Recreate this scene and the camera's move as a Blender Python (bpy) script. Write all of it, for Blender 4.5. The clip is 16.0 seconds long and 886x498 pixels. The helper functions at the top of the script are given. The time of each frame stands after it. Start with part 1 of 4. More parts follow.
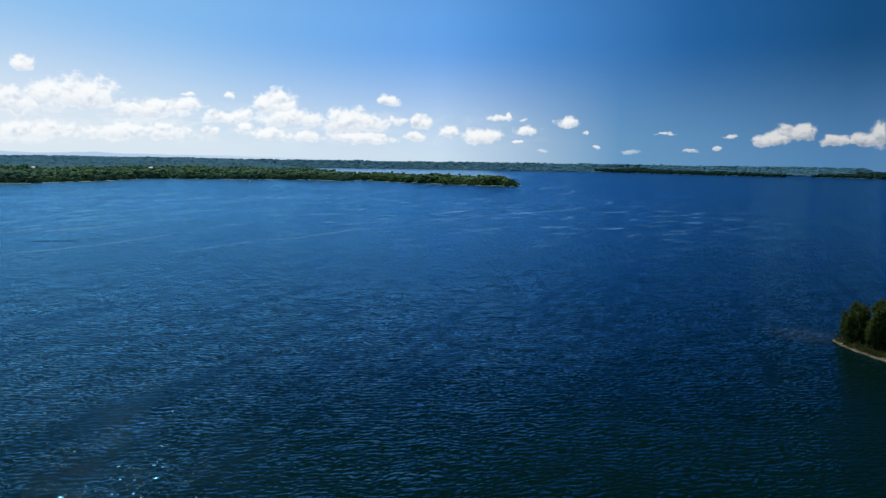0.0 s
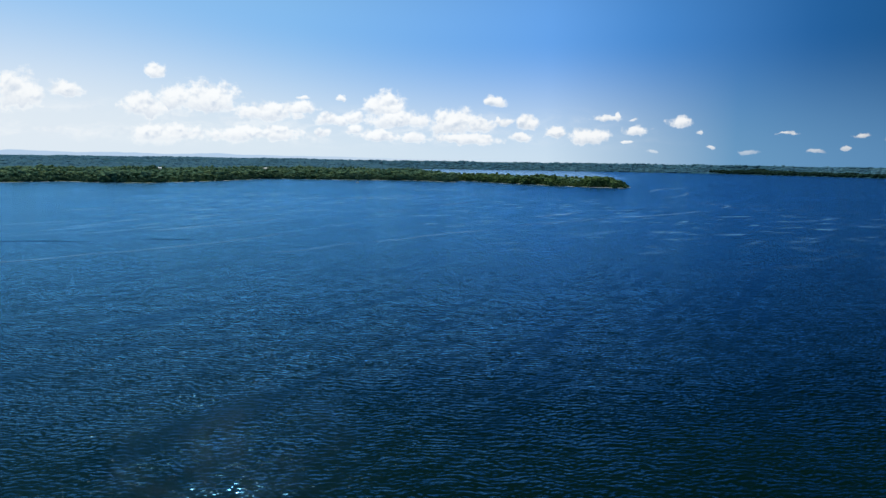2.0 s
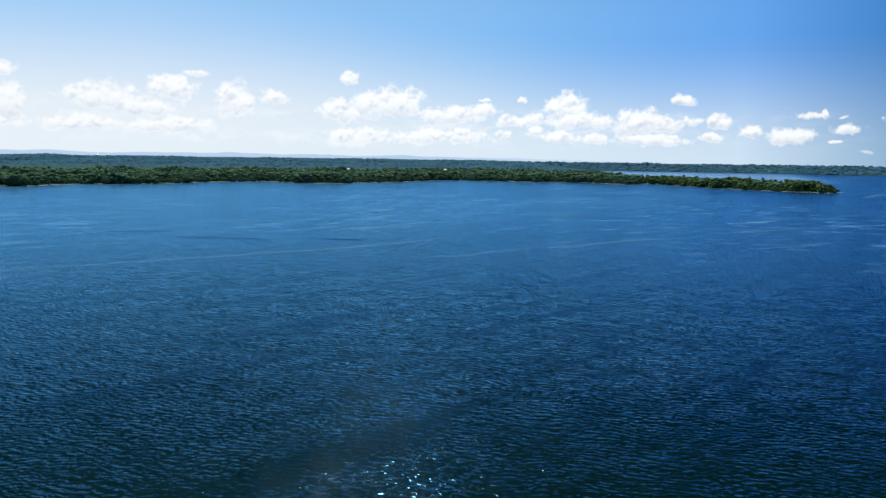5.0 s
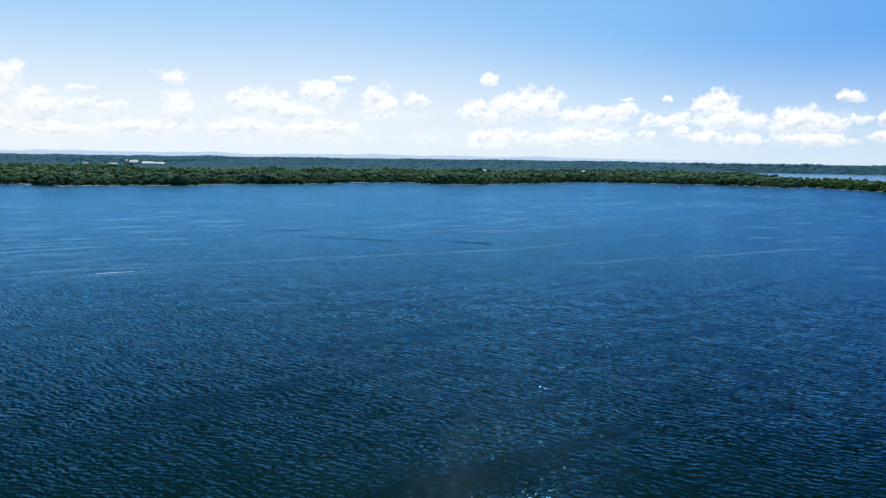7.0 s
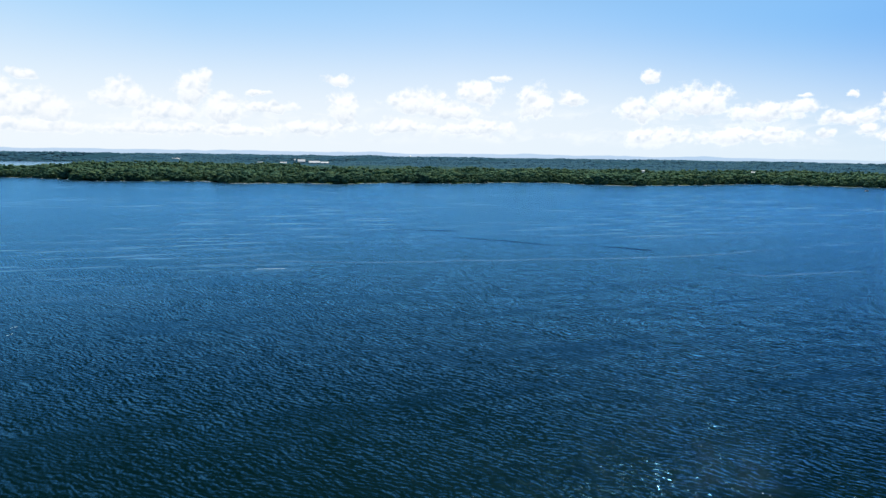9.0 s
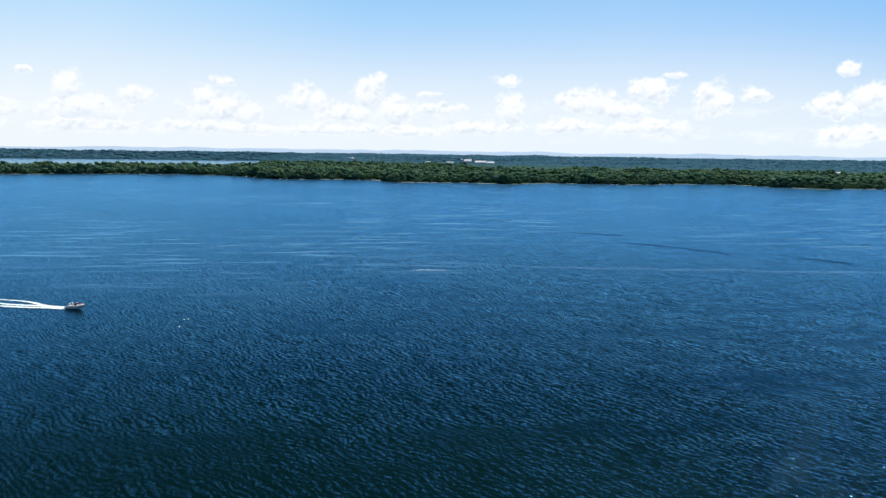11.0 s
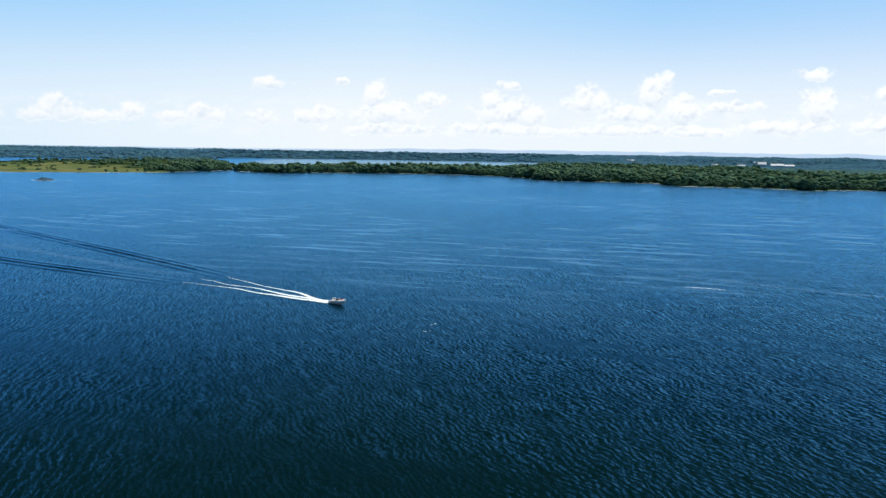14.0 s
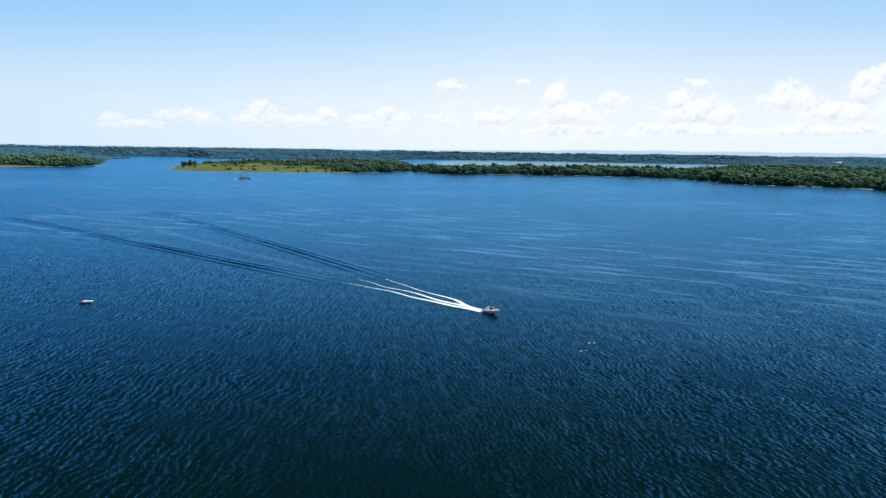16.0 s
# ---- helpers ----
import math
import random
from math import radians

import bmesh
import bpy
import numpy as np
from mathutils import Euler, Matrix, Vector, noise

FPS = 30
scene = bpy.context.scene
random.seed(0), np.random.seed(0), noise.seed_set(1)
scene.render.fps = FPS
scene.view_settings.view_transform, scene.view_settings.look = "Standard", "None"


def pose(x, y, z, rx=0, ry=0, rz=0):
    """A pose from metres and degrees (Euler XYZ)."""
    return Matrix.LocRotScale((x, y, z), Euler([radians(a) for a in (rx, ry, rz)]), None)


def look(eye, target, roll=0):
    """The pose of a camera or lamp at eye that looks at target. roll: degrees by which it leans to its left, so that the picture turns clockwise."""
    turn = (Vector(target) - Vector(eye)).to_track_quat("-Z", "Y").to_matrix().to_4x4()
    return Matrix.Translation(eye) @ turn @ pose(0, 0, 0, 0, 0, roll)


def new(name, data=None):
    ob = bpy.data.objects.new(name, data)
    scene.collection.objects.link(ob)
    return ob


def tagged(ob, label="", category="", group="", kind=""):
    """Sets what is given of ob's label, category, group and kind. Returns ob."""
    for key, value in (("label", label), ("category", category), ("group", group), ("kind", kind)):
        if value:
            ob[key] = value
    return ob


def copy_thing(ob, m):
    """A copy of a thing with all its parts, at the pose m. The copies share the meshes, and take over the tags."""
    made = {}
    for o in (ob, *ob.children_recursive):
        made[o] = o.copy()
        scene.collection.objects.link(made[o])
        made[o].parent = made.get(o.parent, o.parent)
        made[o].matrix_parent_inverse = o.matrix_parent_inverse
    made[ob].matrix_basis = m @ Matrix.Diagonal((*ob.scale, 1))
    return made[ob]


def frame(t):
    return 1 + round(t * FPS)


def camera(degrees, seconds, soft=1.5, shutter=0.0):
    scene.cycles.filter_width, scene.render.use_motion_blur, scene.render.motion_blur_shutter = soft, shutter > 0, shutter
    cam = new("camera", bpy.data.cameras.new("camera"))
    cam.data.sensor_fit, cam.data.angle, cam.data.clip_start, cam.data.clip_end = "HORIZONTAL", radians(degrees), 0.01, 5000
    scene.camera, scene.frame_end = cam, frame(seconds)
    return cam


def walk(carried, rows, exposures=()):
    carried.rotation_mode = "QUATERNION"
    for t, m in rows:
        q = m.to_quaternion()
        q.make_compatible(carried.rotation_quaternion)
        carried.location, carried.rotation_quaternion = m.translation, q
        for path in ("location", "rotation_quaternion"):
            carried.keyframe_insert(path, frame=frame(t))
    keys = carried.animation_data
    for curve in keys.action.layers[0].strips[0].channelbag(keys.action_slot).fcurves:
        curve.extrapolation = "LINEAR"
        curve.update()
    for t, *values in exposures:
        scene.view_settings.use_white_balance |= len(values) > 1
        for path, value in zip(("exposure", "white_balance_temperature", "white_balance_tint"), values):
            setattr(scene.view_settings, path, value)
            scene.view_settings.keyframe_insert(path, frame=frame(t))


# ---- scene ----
cam = camera(64.0, 16.0)
PATH = [
    (0.0, pose(-5.47, -2.75, 60.40, 82.877, -0.843, -0.260)),
    (0.5, pose(-5.50, 1.61, 60.40, 82.863, -0.838, 1.906)),
    (1.0, pose(-5.52, 5.96, 60.39, 82.845, -0.833, 3.987)),
    (1.5, pose(-5.52, 10.31, 60.38, 82.832, -0.828, 6.047)),
    (2.0, pose(-5.60, 14.63, 60.36, 82.826, -0.825, 8.171)),
    (2.5, pose(-5.79, 18.90, 60.33, 82.820, -0.823, 10.302)),
    (3.0, pose(-6.08, 23.14, 60.31, 82.803, -0.825, 12.488)),
    (3.5, pose(-6.47, 27.36, 60.30, 82.787, -0.831, 14.799)),
    (4.0, pose(-6.98, 31.55, 60.29, 82.769, -0.829, 17.202)),
    (6.5, pose(-10.42, 52.25, 60.53, 82.736, -0.750, 30.805)),
    (7.0, pose(-11.63, 56.23, 60.55, 82.707, -0.745, 33.506)),
    (7.5, pose(-13.38, 60.01, 60.58, 82.677, -0.739, 36.390)),
    (8.0, pose(-15.63, 63.49, 60.60, 82.638, -0.742, 39.476)),
    (8.5, pose(-18.23, 66.71, 60.62, 82.591, -0.766, 42.691)),
    (9.0, pose(-21.09, 69.70, 60.63, 82.532, -0.809, 45.797)),
    (11.5, pose(-36.49, 83.34, 60.47, 82.290, -0.852, 62.672)),
    (12.0, pose(-39.68, 85.97, 60.44, 82.246, -0.872, 66.384)),
    (12.5, pose(-42.96, 88.53, 60.39, 82.214, -0.888, 69.864)),
    (13.0, pose(-46.40, 91.03, 60.33, 82.190, -0.907, 73.522)),
    (13.5, pose(-50.08, 93.39, 60.27, 82.170, -0.915, 77.318)),
    (14.0, pose(-54.02, 95.57, 60.24, 82.151, -0.906, 81.146)),
    (14.5, pose(-58.15, 97.58, 60.22, 82.128, -0.883, 84.931)),
    (15.0, pose(-62.39, 99.43, 60.22, 82.111, -0.855, 88.670)),
    (15.5, pose(-66.70, 101.17, 60.21, 82.092, -0.834, 92.402)),
    (16.0, pose(-71.02, 102.90, 60.20, 82.064, -0.825, 95.331)),
]
walk(cam, PATH, [(0.0, -0.15), (4.0, -0.10), (9.0, 0.0), (16.0, 0.0)])


# ---- node helpers ----
class Tree:
    """A small builder of node trees."""

    def __init__(self, tree):
        self.t = tree
        self.t.nodes.clear()

    def put(self, value, socket):
        if isinstance(value, bpy.types.NodeSocket):
            self.t.links.new(value, socket)
        elif value is not None:
            if hasattr(socket.default_value, "__len__") and isinstance(value, (int, float)):
                value = (value,) * len(socket.default_value)
            if socket.type == "RGBA" and len(value) == 3:
                value = (*value, 1.0)
            socket.default_value = value

    def node(self, kind):
        return self.t.nodes.new(kind)

    def math(self, op, a, b=None, c=None, clamp=False):
        n = self.node("ShaderNodeMath")
        n.operation, n.use_clamp = op, clamp
        for socket, value in zip(n.inputs, (a, b, c)):
            self.put(value, socket)
        return n.outputs[0]

    def vec(self, op, a, b=None, c=None):
        n = self.node("ShaderNodeVectorMath")
        n.operation = op
        for socket, value in zip(n.inputs, (a, b, c)):
            self.put(value, socket)
        return n.outputs["Value" if op in ("LENGTH", "DOT_PRODUCT", "DISTANCE") else "Vector"]

    def noise(self, vector, scale, detail=4.0, rough=0.5, out=0, warp=0.0):
        n = self.node("ShaderNodeTexNoise")
        self.put(vector, n.inputs["Vector"])
        n.inputs["Scale"].default_value, n.inputs["Detail"].default_value = scale, detail
        n.inputs["Roughness"].default_value, n.inputs["Distortion"].default_value = rough, warp
        return n.outputs[out]

    def ramp(self, value, stops, smooth=False):
        n = self.node("ShaderNodeValToRGB")
        self.put(value, n.inputs[0])
        n.color_ramp.interpolation = "EASE" if smooth else "LINEAR"
        el = n.color_ramp.elements
        while len(el) < len(stops):
            el.new(0.5)
        for e, (pos, colour) in zip(el, stops):
            e.position = pos
            e.color = (*((colour,) * 3 if isinstance(colour, (int, float)) else colour), 1.0)
        return n.outputs[0]

    def step(self, value, low, high, to=(0.0, 1.0)):
        n = self.node("ShaderNodeMapRange")
        n.interpolation_type = "SMOOTHSTEP"
        for socket, v in zip(n.inputs, (value, low, high, *to)):
            self.put(v, socket)
        return n.outputs[0]

    def mix(self, fac, a, b, blend="MIX"):
        n = self.node("ShaderNodeMix")
        n.data_type, n.blend_type = "RGBA", blend
        self.put(fac, n.inputs[0])
        self.put(a, n.inputs[6])
        self.put(b, n.inputs[7])
        return n.outputs[2]

    def bump(self, height, strength=1.0, distance=0.1, normal=None):
        n = self.node("ShaderNodeBump")
        self.put(strength, n.inputs["Strength"])
        n.inputs["Distance"].default_value = distance
        self.put(height, n.inputs["Height"])
        self.put(normal, n.inputs["Normal"])
        return n.outputs[0]

    def coords(self, which="Object"):
        return self.node("ShaderNodeTexCoord").outputs[which]

    def random(self):
        return self.node("ShaderNodeNewGeometry").outputs["Random Per Island"]

    def attribute(self, name):
        n = self.node("ShaderNodeAttribute")
        n.attribute_name = name
        return n.outputs["Fac"]


def srgb(r, g, b):
    """A linear colour from values of 0 to 255."""
    return tuple((v / 255 / 12.92) if v < 10.3 else ((v / 255 + 0.055) / 1.055) ** 2.4 for v in (r, g, b))


# ---- light ----
SUN_AZ, SUN_EL = 38.0, 59.0

sun = new("sun", bpy.data.lights.new("sun", "SUN"))
sun.data.energy, sun.data.angle, sun.data.color = 5.0, radians(0.53), (1.0, 0.975, 0.94)
way = Vector((-math.sin(radians(SUN_AZ)) * math.cos(radians(SUN_EL)), math.cos(radians(SUN_AZ)) * math.cos(radians(SUN_EL)), math.sin(radians(SUN_EL))))
sun.matrix_world = look(way * 900, (0, 0, 0))

world = bpy.data.worlds.new("sky")
scene.world = world
world.use_nodes = True
W = Tree(world.node_tree)
direction = W.coords("Generated")
split = W.node("ShaderNodeSeparateXYZ")
W.put(direction, split.inputs[0])
dx, dy, dz = split.outputs
az = W.math("MULTIPLY", W.math("ARCTAN2", W.math("MULTIPLY", dx, -1.0), dy), 180 / math.pi)
flat = W.math("SQRT", W.math("ADD", W.math("MULTIPLY", dx, dx), W.math("MULTIPLY", dy, dy)))
el = W.math("MULTIPLY", W.math("ARCTAN2", dz, flat), 180 / math.pi)

nishita = W.node("ShaderNodeTexSky")
nishita.sky_type, nishita.sun_disc = "NISHITA", False
nishita.sun_elevation, nishita.sun_rotation, nishita.altitude = radians(SUN_EL), radians(-SUN_AZ), 100.0
nishita.air_density, nishita.dust_density, nishita.ozone_density = 1.0, 0.3, 1.5
high = W.vec("MULTIPLY", nishita.outputs[0], (0.0060, 0.0190, 0.0180))

# milky with summer haze in the west, clear and deep in the north-east
turn = W.math("DIVIDE", W.math("ADD", az, 180.0), 360.0)
high = W.mix(1.0, high, W.ramp(turn, [(0.0, 0.9), (0.25, 0.6), (0.38, 0.30), (0.50, 0.36), (0.60, 0.9), (0.75, 1.5), (0.9, 1.3), (1.0, 0.9)], True), "MULTIPLY")

# the low sky: hazy and bright towards the sun, deep blue away from it


def at_az(degrees):
    return (degrees + 180.0) / 360.0


haze = W.ramp(turn, [(at_az(-180), srgb(190, 216, 240)), (at_az(-90), srgb(150, 185, 215)), (at_az(-30), srgb(84, 134, 182)), (at_az(-14), srgb(110, 160, 202)), (at_az(0), srgb(212, 233, 250)),
                     (at_az(20), srgb(226, 241, 253)), (at_az(45), srgb(236, 246, 255)), (at_az(90), srgb(241, 249, 255)), (at_az(125), srgb(214, 236, 253)), (at_az(180), srgb(190, 216, 240))])
upper = W.ramp(turn, [(at_az(-180), srgb(120, 172, 232)), (at_az(-90), srgb(70, 124, 196)), (at_az(-30), srgb(24, 78, 128)), (at_az(-19), srgb(40, 102, 166)), (at_az(-8), srgb(76, 142, 214)), (at_az(0), srgb(106, 170, 243)),
                      (at_az(20), srgb(138, 195, 249)), (at_az(45), srgb(162, 208, 252)), (at_az(65), srgb(160, 209, 252)), (at_az(85), srgb(182, 221, 253)), (at_az(125), srgb(140, 202, 252)), (at_az(180), srgb(120, 172, 232))])
low = W.mix(W.step(W.math("MULTIPLY_ADD", W.step(az, 5.0, 40.0), -2.6, el), -0.5, 9.5), haze, upper)
sky = W.mix(W.step(el, 10.0, 25.0), low, high)

# cumulus along the horizon
plane = W.node("ShaderNodeCombineXYZ")
W.put(az, plane.inputs[0]), W.put(el, plane.inputs[1])
plane = plane.outputs[0]
swirl = W.vec("SUBTRACT", W.noise(plane, 0.55, 2.0, 0.5, out=1), (0.5, 0.5, 0.5))
curl = W.vec("SUBTRACT", W.noise(plane, 1.3, 2.5, 0.5, out=1), (0.5, 0.5, 0.5))
warped = W.vec("MULTIPLY_ADD", swirl, (0.9, 0.6, 0.0), plane)
warped = W.vec("MULTIPLY_ADD", curl, (0.6, 0.5, 0.0), warped)


def lobes(at):
    """Rounded heads of cloud, large and small."""
    total = None
    for scale, weight in ((0.75, 0.60), (2.1, 0.17)):
        n = W.node("ShaderNodeTexVoronoi")
        n.feature, n.voronoi_dimensions = "SMOOTH_F1", "2D"
        W.put(at, n.inputs["Vector"])
        n.inputs["Scale"].default_value, n.inputs["Smoothness"].default_value = scale, 0.7
        d = W.math("MULTIPLY", W.math("SUBTRACT", 0.42, n.outputs["Distance"]), weight)
        total = d if total is None else W.math("ADD", total, d)
    return total


nearest, aloft = [9.0], [0.0]


def cumulus(a, e, w, h):
    """One heap of cloud at azimuth a and elevation e, w and h degrees in half width and half height, flatter below."""
    v = W.vec("MULTIPLY_ADD", warped, (1 / w, 1 / h, 0.0), (-a / w, -e / h, 0.0))
    tall = W.vec("DOT_PRODUCT", v, (0.0, 1.0, 0.0))
    far = W.vec("LENGTH", W.vec("MAXIMUM", v, W.vec("MULTIPLY", v, (-1.0, -1.35, 0.0))))
    closer = W.math("LESS_THAN", far, nearest[0])
    aloft[0] = W.math("MULTIPLY_ADD", closer, W.math("SUBTRACT", tall, aloft[0]), aloft[0])
    nearest[0] = W.math("MINIMUM", far, nearest[0])


cumulus(29.9, 6.10, 0.71, 0.53)
cumulus(28.7, 4.24, 1.28, 1.16)
cumulus(30.7, 3.56, 1.64, 0.96)
cumulus(26.1, 4.19, 2.05, 1.37)
cumulus(29.4, 1.51, 2.98, 0.89)
cumulus(24.2, 1.67, 2.08, 0.84)
cumulus(21.1, 1.76, 1.70, 0.81)
cumulus(21.8, 3.47, 2.71, 0.81)
cumulus(19.7, 3.76, 1.55, 0.67)
cumulus(17.2, 2.92, 1.40, 0.54)
cumulus(19.1, 4.65, 0.56, 0.24)
cumulus(16.3, 4.72, 0.31, 0.25)
cumulus(15.4, 3.11, 0.79, 0.64)
cumulus(15.3, 2.30, 0.70, 0.39)
cumulus(12.8, 4.00, 1.60, 1.20)
cumulus(11.6, 3.08, 2.69, 1.00)
cumulus(17.7, 1.93, 0.70, 0.44)
cumulus(13.1, 1.83, 1.96, 0.55)
cumulus(10.7, 1.75, 0.99, 0.60)
cumulus(7.4, 2.83, 2.08, 1.22)
cumulus(5.4, 2.61, 1.46, 0.66)
cumulus(6.5, 1.61, 2.82, 0.51)
cumulus(4.1, 4.57, 0.91, 0.46)
cumulus(3.3, 3.00, 0.82, 0.46)
cumulus(1.5, 2.94, 0.87, 0.77)
cumulus(1.9, 1.82, 0.91, 0.46)
cumulus(-0.7, 2.18, 0.91, 0.61)
cumulus(-3.3, 1.90, 1.73, 0.72)
cumulus(-4.5, 3.33, 1.05, 0.31)
cumulus(-5.4, 3.52, 0.27, 0.36)
cumulus(-6.7, 3.31, 0.36, 0.15)
cumulus(-6.7, 2.47, 1.09, 0.46)
cumulus(-6.0, 1.62, 0.45, 0.15)
cumulus(-9.9, 3.07, 0.81, 0.45)
cumulus(-11.5, 2.25, 0.22, 0.15)
cumulus(-12.4, 1.07, 0.40, 0.20)
cumulus(-14.8, 0.88, 0.75, 0.20)
cumulus(-8.1, 0.98, 0.41, 0.20)
cumulus(-19.4, 0.89, 0.65, 0.19)
cumulus(-21.3, 1.16, 0.34, 0.19)
cumulus(-22.1, 2.08, 0.42, 0.19)
cumulus(-17.5, 2.23, 0.65, 0.15)
cumulus(-24.8, 1.75, 1.33, 0.56)
cumulus(-26.5, 2.27, 1.35, 0.73)
cumulus(-29.0, 1.80, 1.12, 0.40)
cumulus(-30.8, 1.75, 0.94, 0.48)
cumulus(-31.6, 2.13, 0.54, 0.96)
cumulus(64.6, 4.75, 1.01, 1.48)
cumulus(60.2, 4.63, 1.14, 0.23)
cumulus(54.2, 5.71, 1.19, 0.57)
cumulus(63.1, 3.25, 2.06, 1.06)
cumulus(59.5, 3.49, 2.29, 0.50)
cumulus(53.7, 3.44, 1.20, 1.44)
cumulus(47.9, 4.06, 2.48, 1.09)
cumulus(45.2, 3.54, 2.68, 0.80)
cumulus(43.0, 4.80, 1.71, 1.11)
cumulus(41.4, 6.00, 0.91, 0.30)
cumulus(38.8, 4.12, 1.64, 1.53)
cumulus(35.8, 4.52, 1.00, 0.72)
cumulus(49.4, 2.18, 3.07, 0.69)
cumulus(43.5, 2.19, 3.60, 0.71)
cumulus(56.3, 2.00, 3.36, 0.66)
cumulus(62.5, 1.62, 3.19, 0.62)
cumulus(108.7, 2.47, 1.45, 1.00)
cumulus(110.8, 2.19, 1.19, 0.62)
cumulus(104.5, 2.63, 1.00, 0.66)
cumulus(101.7, 2.28, 1.20, 0.57)
cumulus(99.4, 2.52, 1.65, 0.87)
cumulus(94.6, 4.95, 1.51, 0.50)
cumulus(89.1, 5.13, 0.63, 0.30)
cumulus(95.1, 2.43, 1.42, 0.70)
cumulus(91.2, 2.53, 1.80, 0.91)
cumulus(86.6, 4.16, 1.00, 1.33)
cumulus(85.5, 2.78, 3.01, 1.23)
cumulus(82.1, 3.81, 1.19, 0.77)
cumulus(76.0, 5.19, 1.09, 0.41)
cumulus(77.4, 3.88, 0.82, 1.12)
cumulus(75.8, 2.93, 3.28, 1.32)
cumulus(69.9, 3.93, 1.61, 1.30)
cumulus(66.9, 2.95, 2.65, 0.99)
cumulus(64.9, 4.51, 1.23, 1.57)
cumulus(64.2, 5.51, 0.78, 0.78)
cumulus(62.8, 3.16, 2.42, 1.26)
cumulus(85.0, 1.55, 5.47, 0.61)
cumulus(76.0, 1.69, 5.46, 0.61)
cumulus(67.3, 1.66, 4.43, 0.60)
cumulus(120.1, 2.01, 0.99, 0.42)
cumulus(115.1, 2.25, 2.58, 0.67)
cumulus(109.8, 2.65, 1.50, 0.89)
cumulus(106.8, 2.21, 1.79, 0.60)
cumulus(118.3, 1.50, 2.94, 0.38)
body = W.math("SUBTRACT", 1.25, nearest[0])
fluff = W.math("SUBTRACT", W.noise(plane, 3.0, 7.0, 0.62), 0.5)
heads = lobes(W.vec("MULTIPLY_ADD", curl, (0.5, 0.5, 0.0), plane))
cover = W.step(W.math("ADD", W.math("MULTIPLY_ADD", fluff, 0.98, body), W.math("MULTIPLY", heads, 1.1)), 0.08, 0.66)
# thin banks low over the horizon, towards the sun
bank = W.step(W.noise(W.vec("MULTIPLY", plane, (0.30, 0.95, 1.0)), 1.0, 7.0, 0.6, warp=0.6), 0.42, 0.80)
bank = W.math("MULTIPLY", bank, W.math("MULTIPLY", W.step(el, 0.2, 1.6), W.step(el, 4.6, 2.6)))
bank = W.math("MULTIPLY", bank, W.math("MULTIPLY", W.step(az, -14.0, 16.0), W.step(az, 128.0, 108.0)))
cover = W.math("MAXIMUM", cover, W.math("MULTIPLY", bank, 0.7))
# they melt into the haze low down and towards the sun
cover = W.math("MULTIPLY", cover, W.step(el, 0.1, 1.7))
shifted = W.vec("ADD", W.vec("MULTIPLY_ADD", curl, (0.5, 0.5, 0.0), plane), (0.10, 0.24, 0.0))
relief = W.math("ADD", W.math("SUBTRACT", heads, lobes(shifted)), W.math("MULTIPLY", fluff, 0.20))
belly = W.math("MULTIPLY", W.step(W.math("MULTIPLY_ADD", fluff, 0.9, aloft[0]), 0.30, -0.95), W.step(cover, 0.55, 1.0))
lit = W.math("MULTIPLY", W.step(relief, -0.34, 0.05), W.math("MULTIPLY_ADD", belly, -0.75, 1.0))
shade_side = W.ramp(turn, [(at_az(-60), srgb(104, 124, 152)), (at_az(-28), srgb(98, 124, 156)), (at_az(-10), srgb(176, 198, 222)), (at_az(15), srgb(200, 217, 238)),
                           (at_az(50), srgb(212, 225, 241)), (at_az(100), srgb(214, 230, 247)), (at_az(130), srgb(200, 226, 246))])
bright_side = W.ramp(turn, [(at_az(-60), srgb(186, 190, 196)), (at_az(-28), srgb(220, 222, 224)), (at_az(-10), (1.0, 1.02, 1.04)), (at_az(15), (1.06, 1.09, 1.11)),
                            (at_az(60), (1.0, 1.03, 1.05)), (at_az(105), (0.98, 1.0, 1.02)), (at_az(130), srgb(236, 246, 254))])
cloud = W.mix(lit, shade_side, bright_side)
sky = W.mix(cover, sky, cloud)
# blue hills beyond the land
ridge = W.math("MULTIPLY_ADD", W.noise(W.vec("MULTIPLY", plane, (1.0, 0.0, 0.0)), 0.22, 3.0, 0.5), 0.55, -0.06)
ridge = W.math("MULTIPLY", ridge, W.math("MULTIPLY", W.step(az, 2.0, 30.0), W.step(az, 100.0, 74.0)))
hills = W.math("MULTIPLY", W.step(W.math("SUBTRACT", ridge, el), -0.03, 0.05), W.step(az, 2.0, 26.0))
sky = W.mix(W.math("MULTIPLY", hills, 0.62), sky, srgb(150, 192, 234))
# under the horizon the far water carries on
sky = W.mix(W.step(el, -0.6, -1.6), sky, srgb(70, 120, 170))
glow = W.node("ShaderNodeBackground")
W.put(sky, glow.inputs[0])
glow.inputs[1].default_value = 1.0
end = W.node("ShaderNodeOutputWorld")
W.put(glow.outputs[0], end.inputs[0])


# ---- materials ----
def material(name, make):
    m = bpy.data.materials.new(name)
    m.use_nodes = True
    t = Tree(m.node_tree)
    out = t.node("ShaderNodeOutputMaterial")
    p = t.node("ShaderNodeBsdfPrincipled")
    t.put(p.outputs[0], out.inputs[0])
    make(t, p, out)
    return m


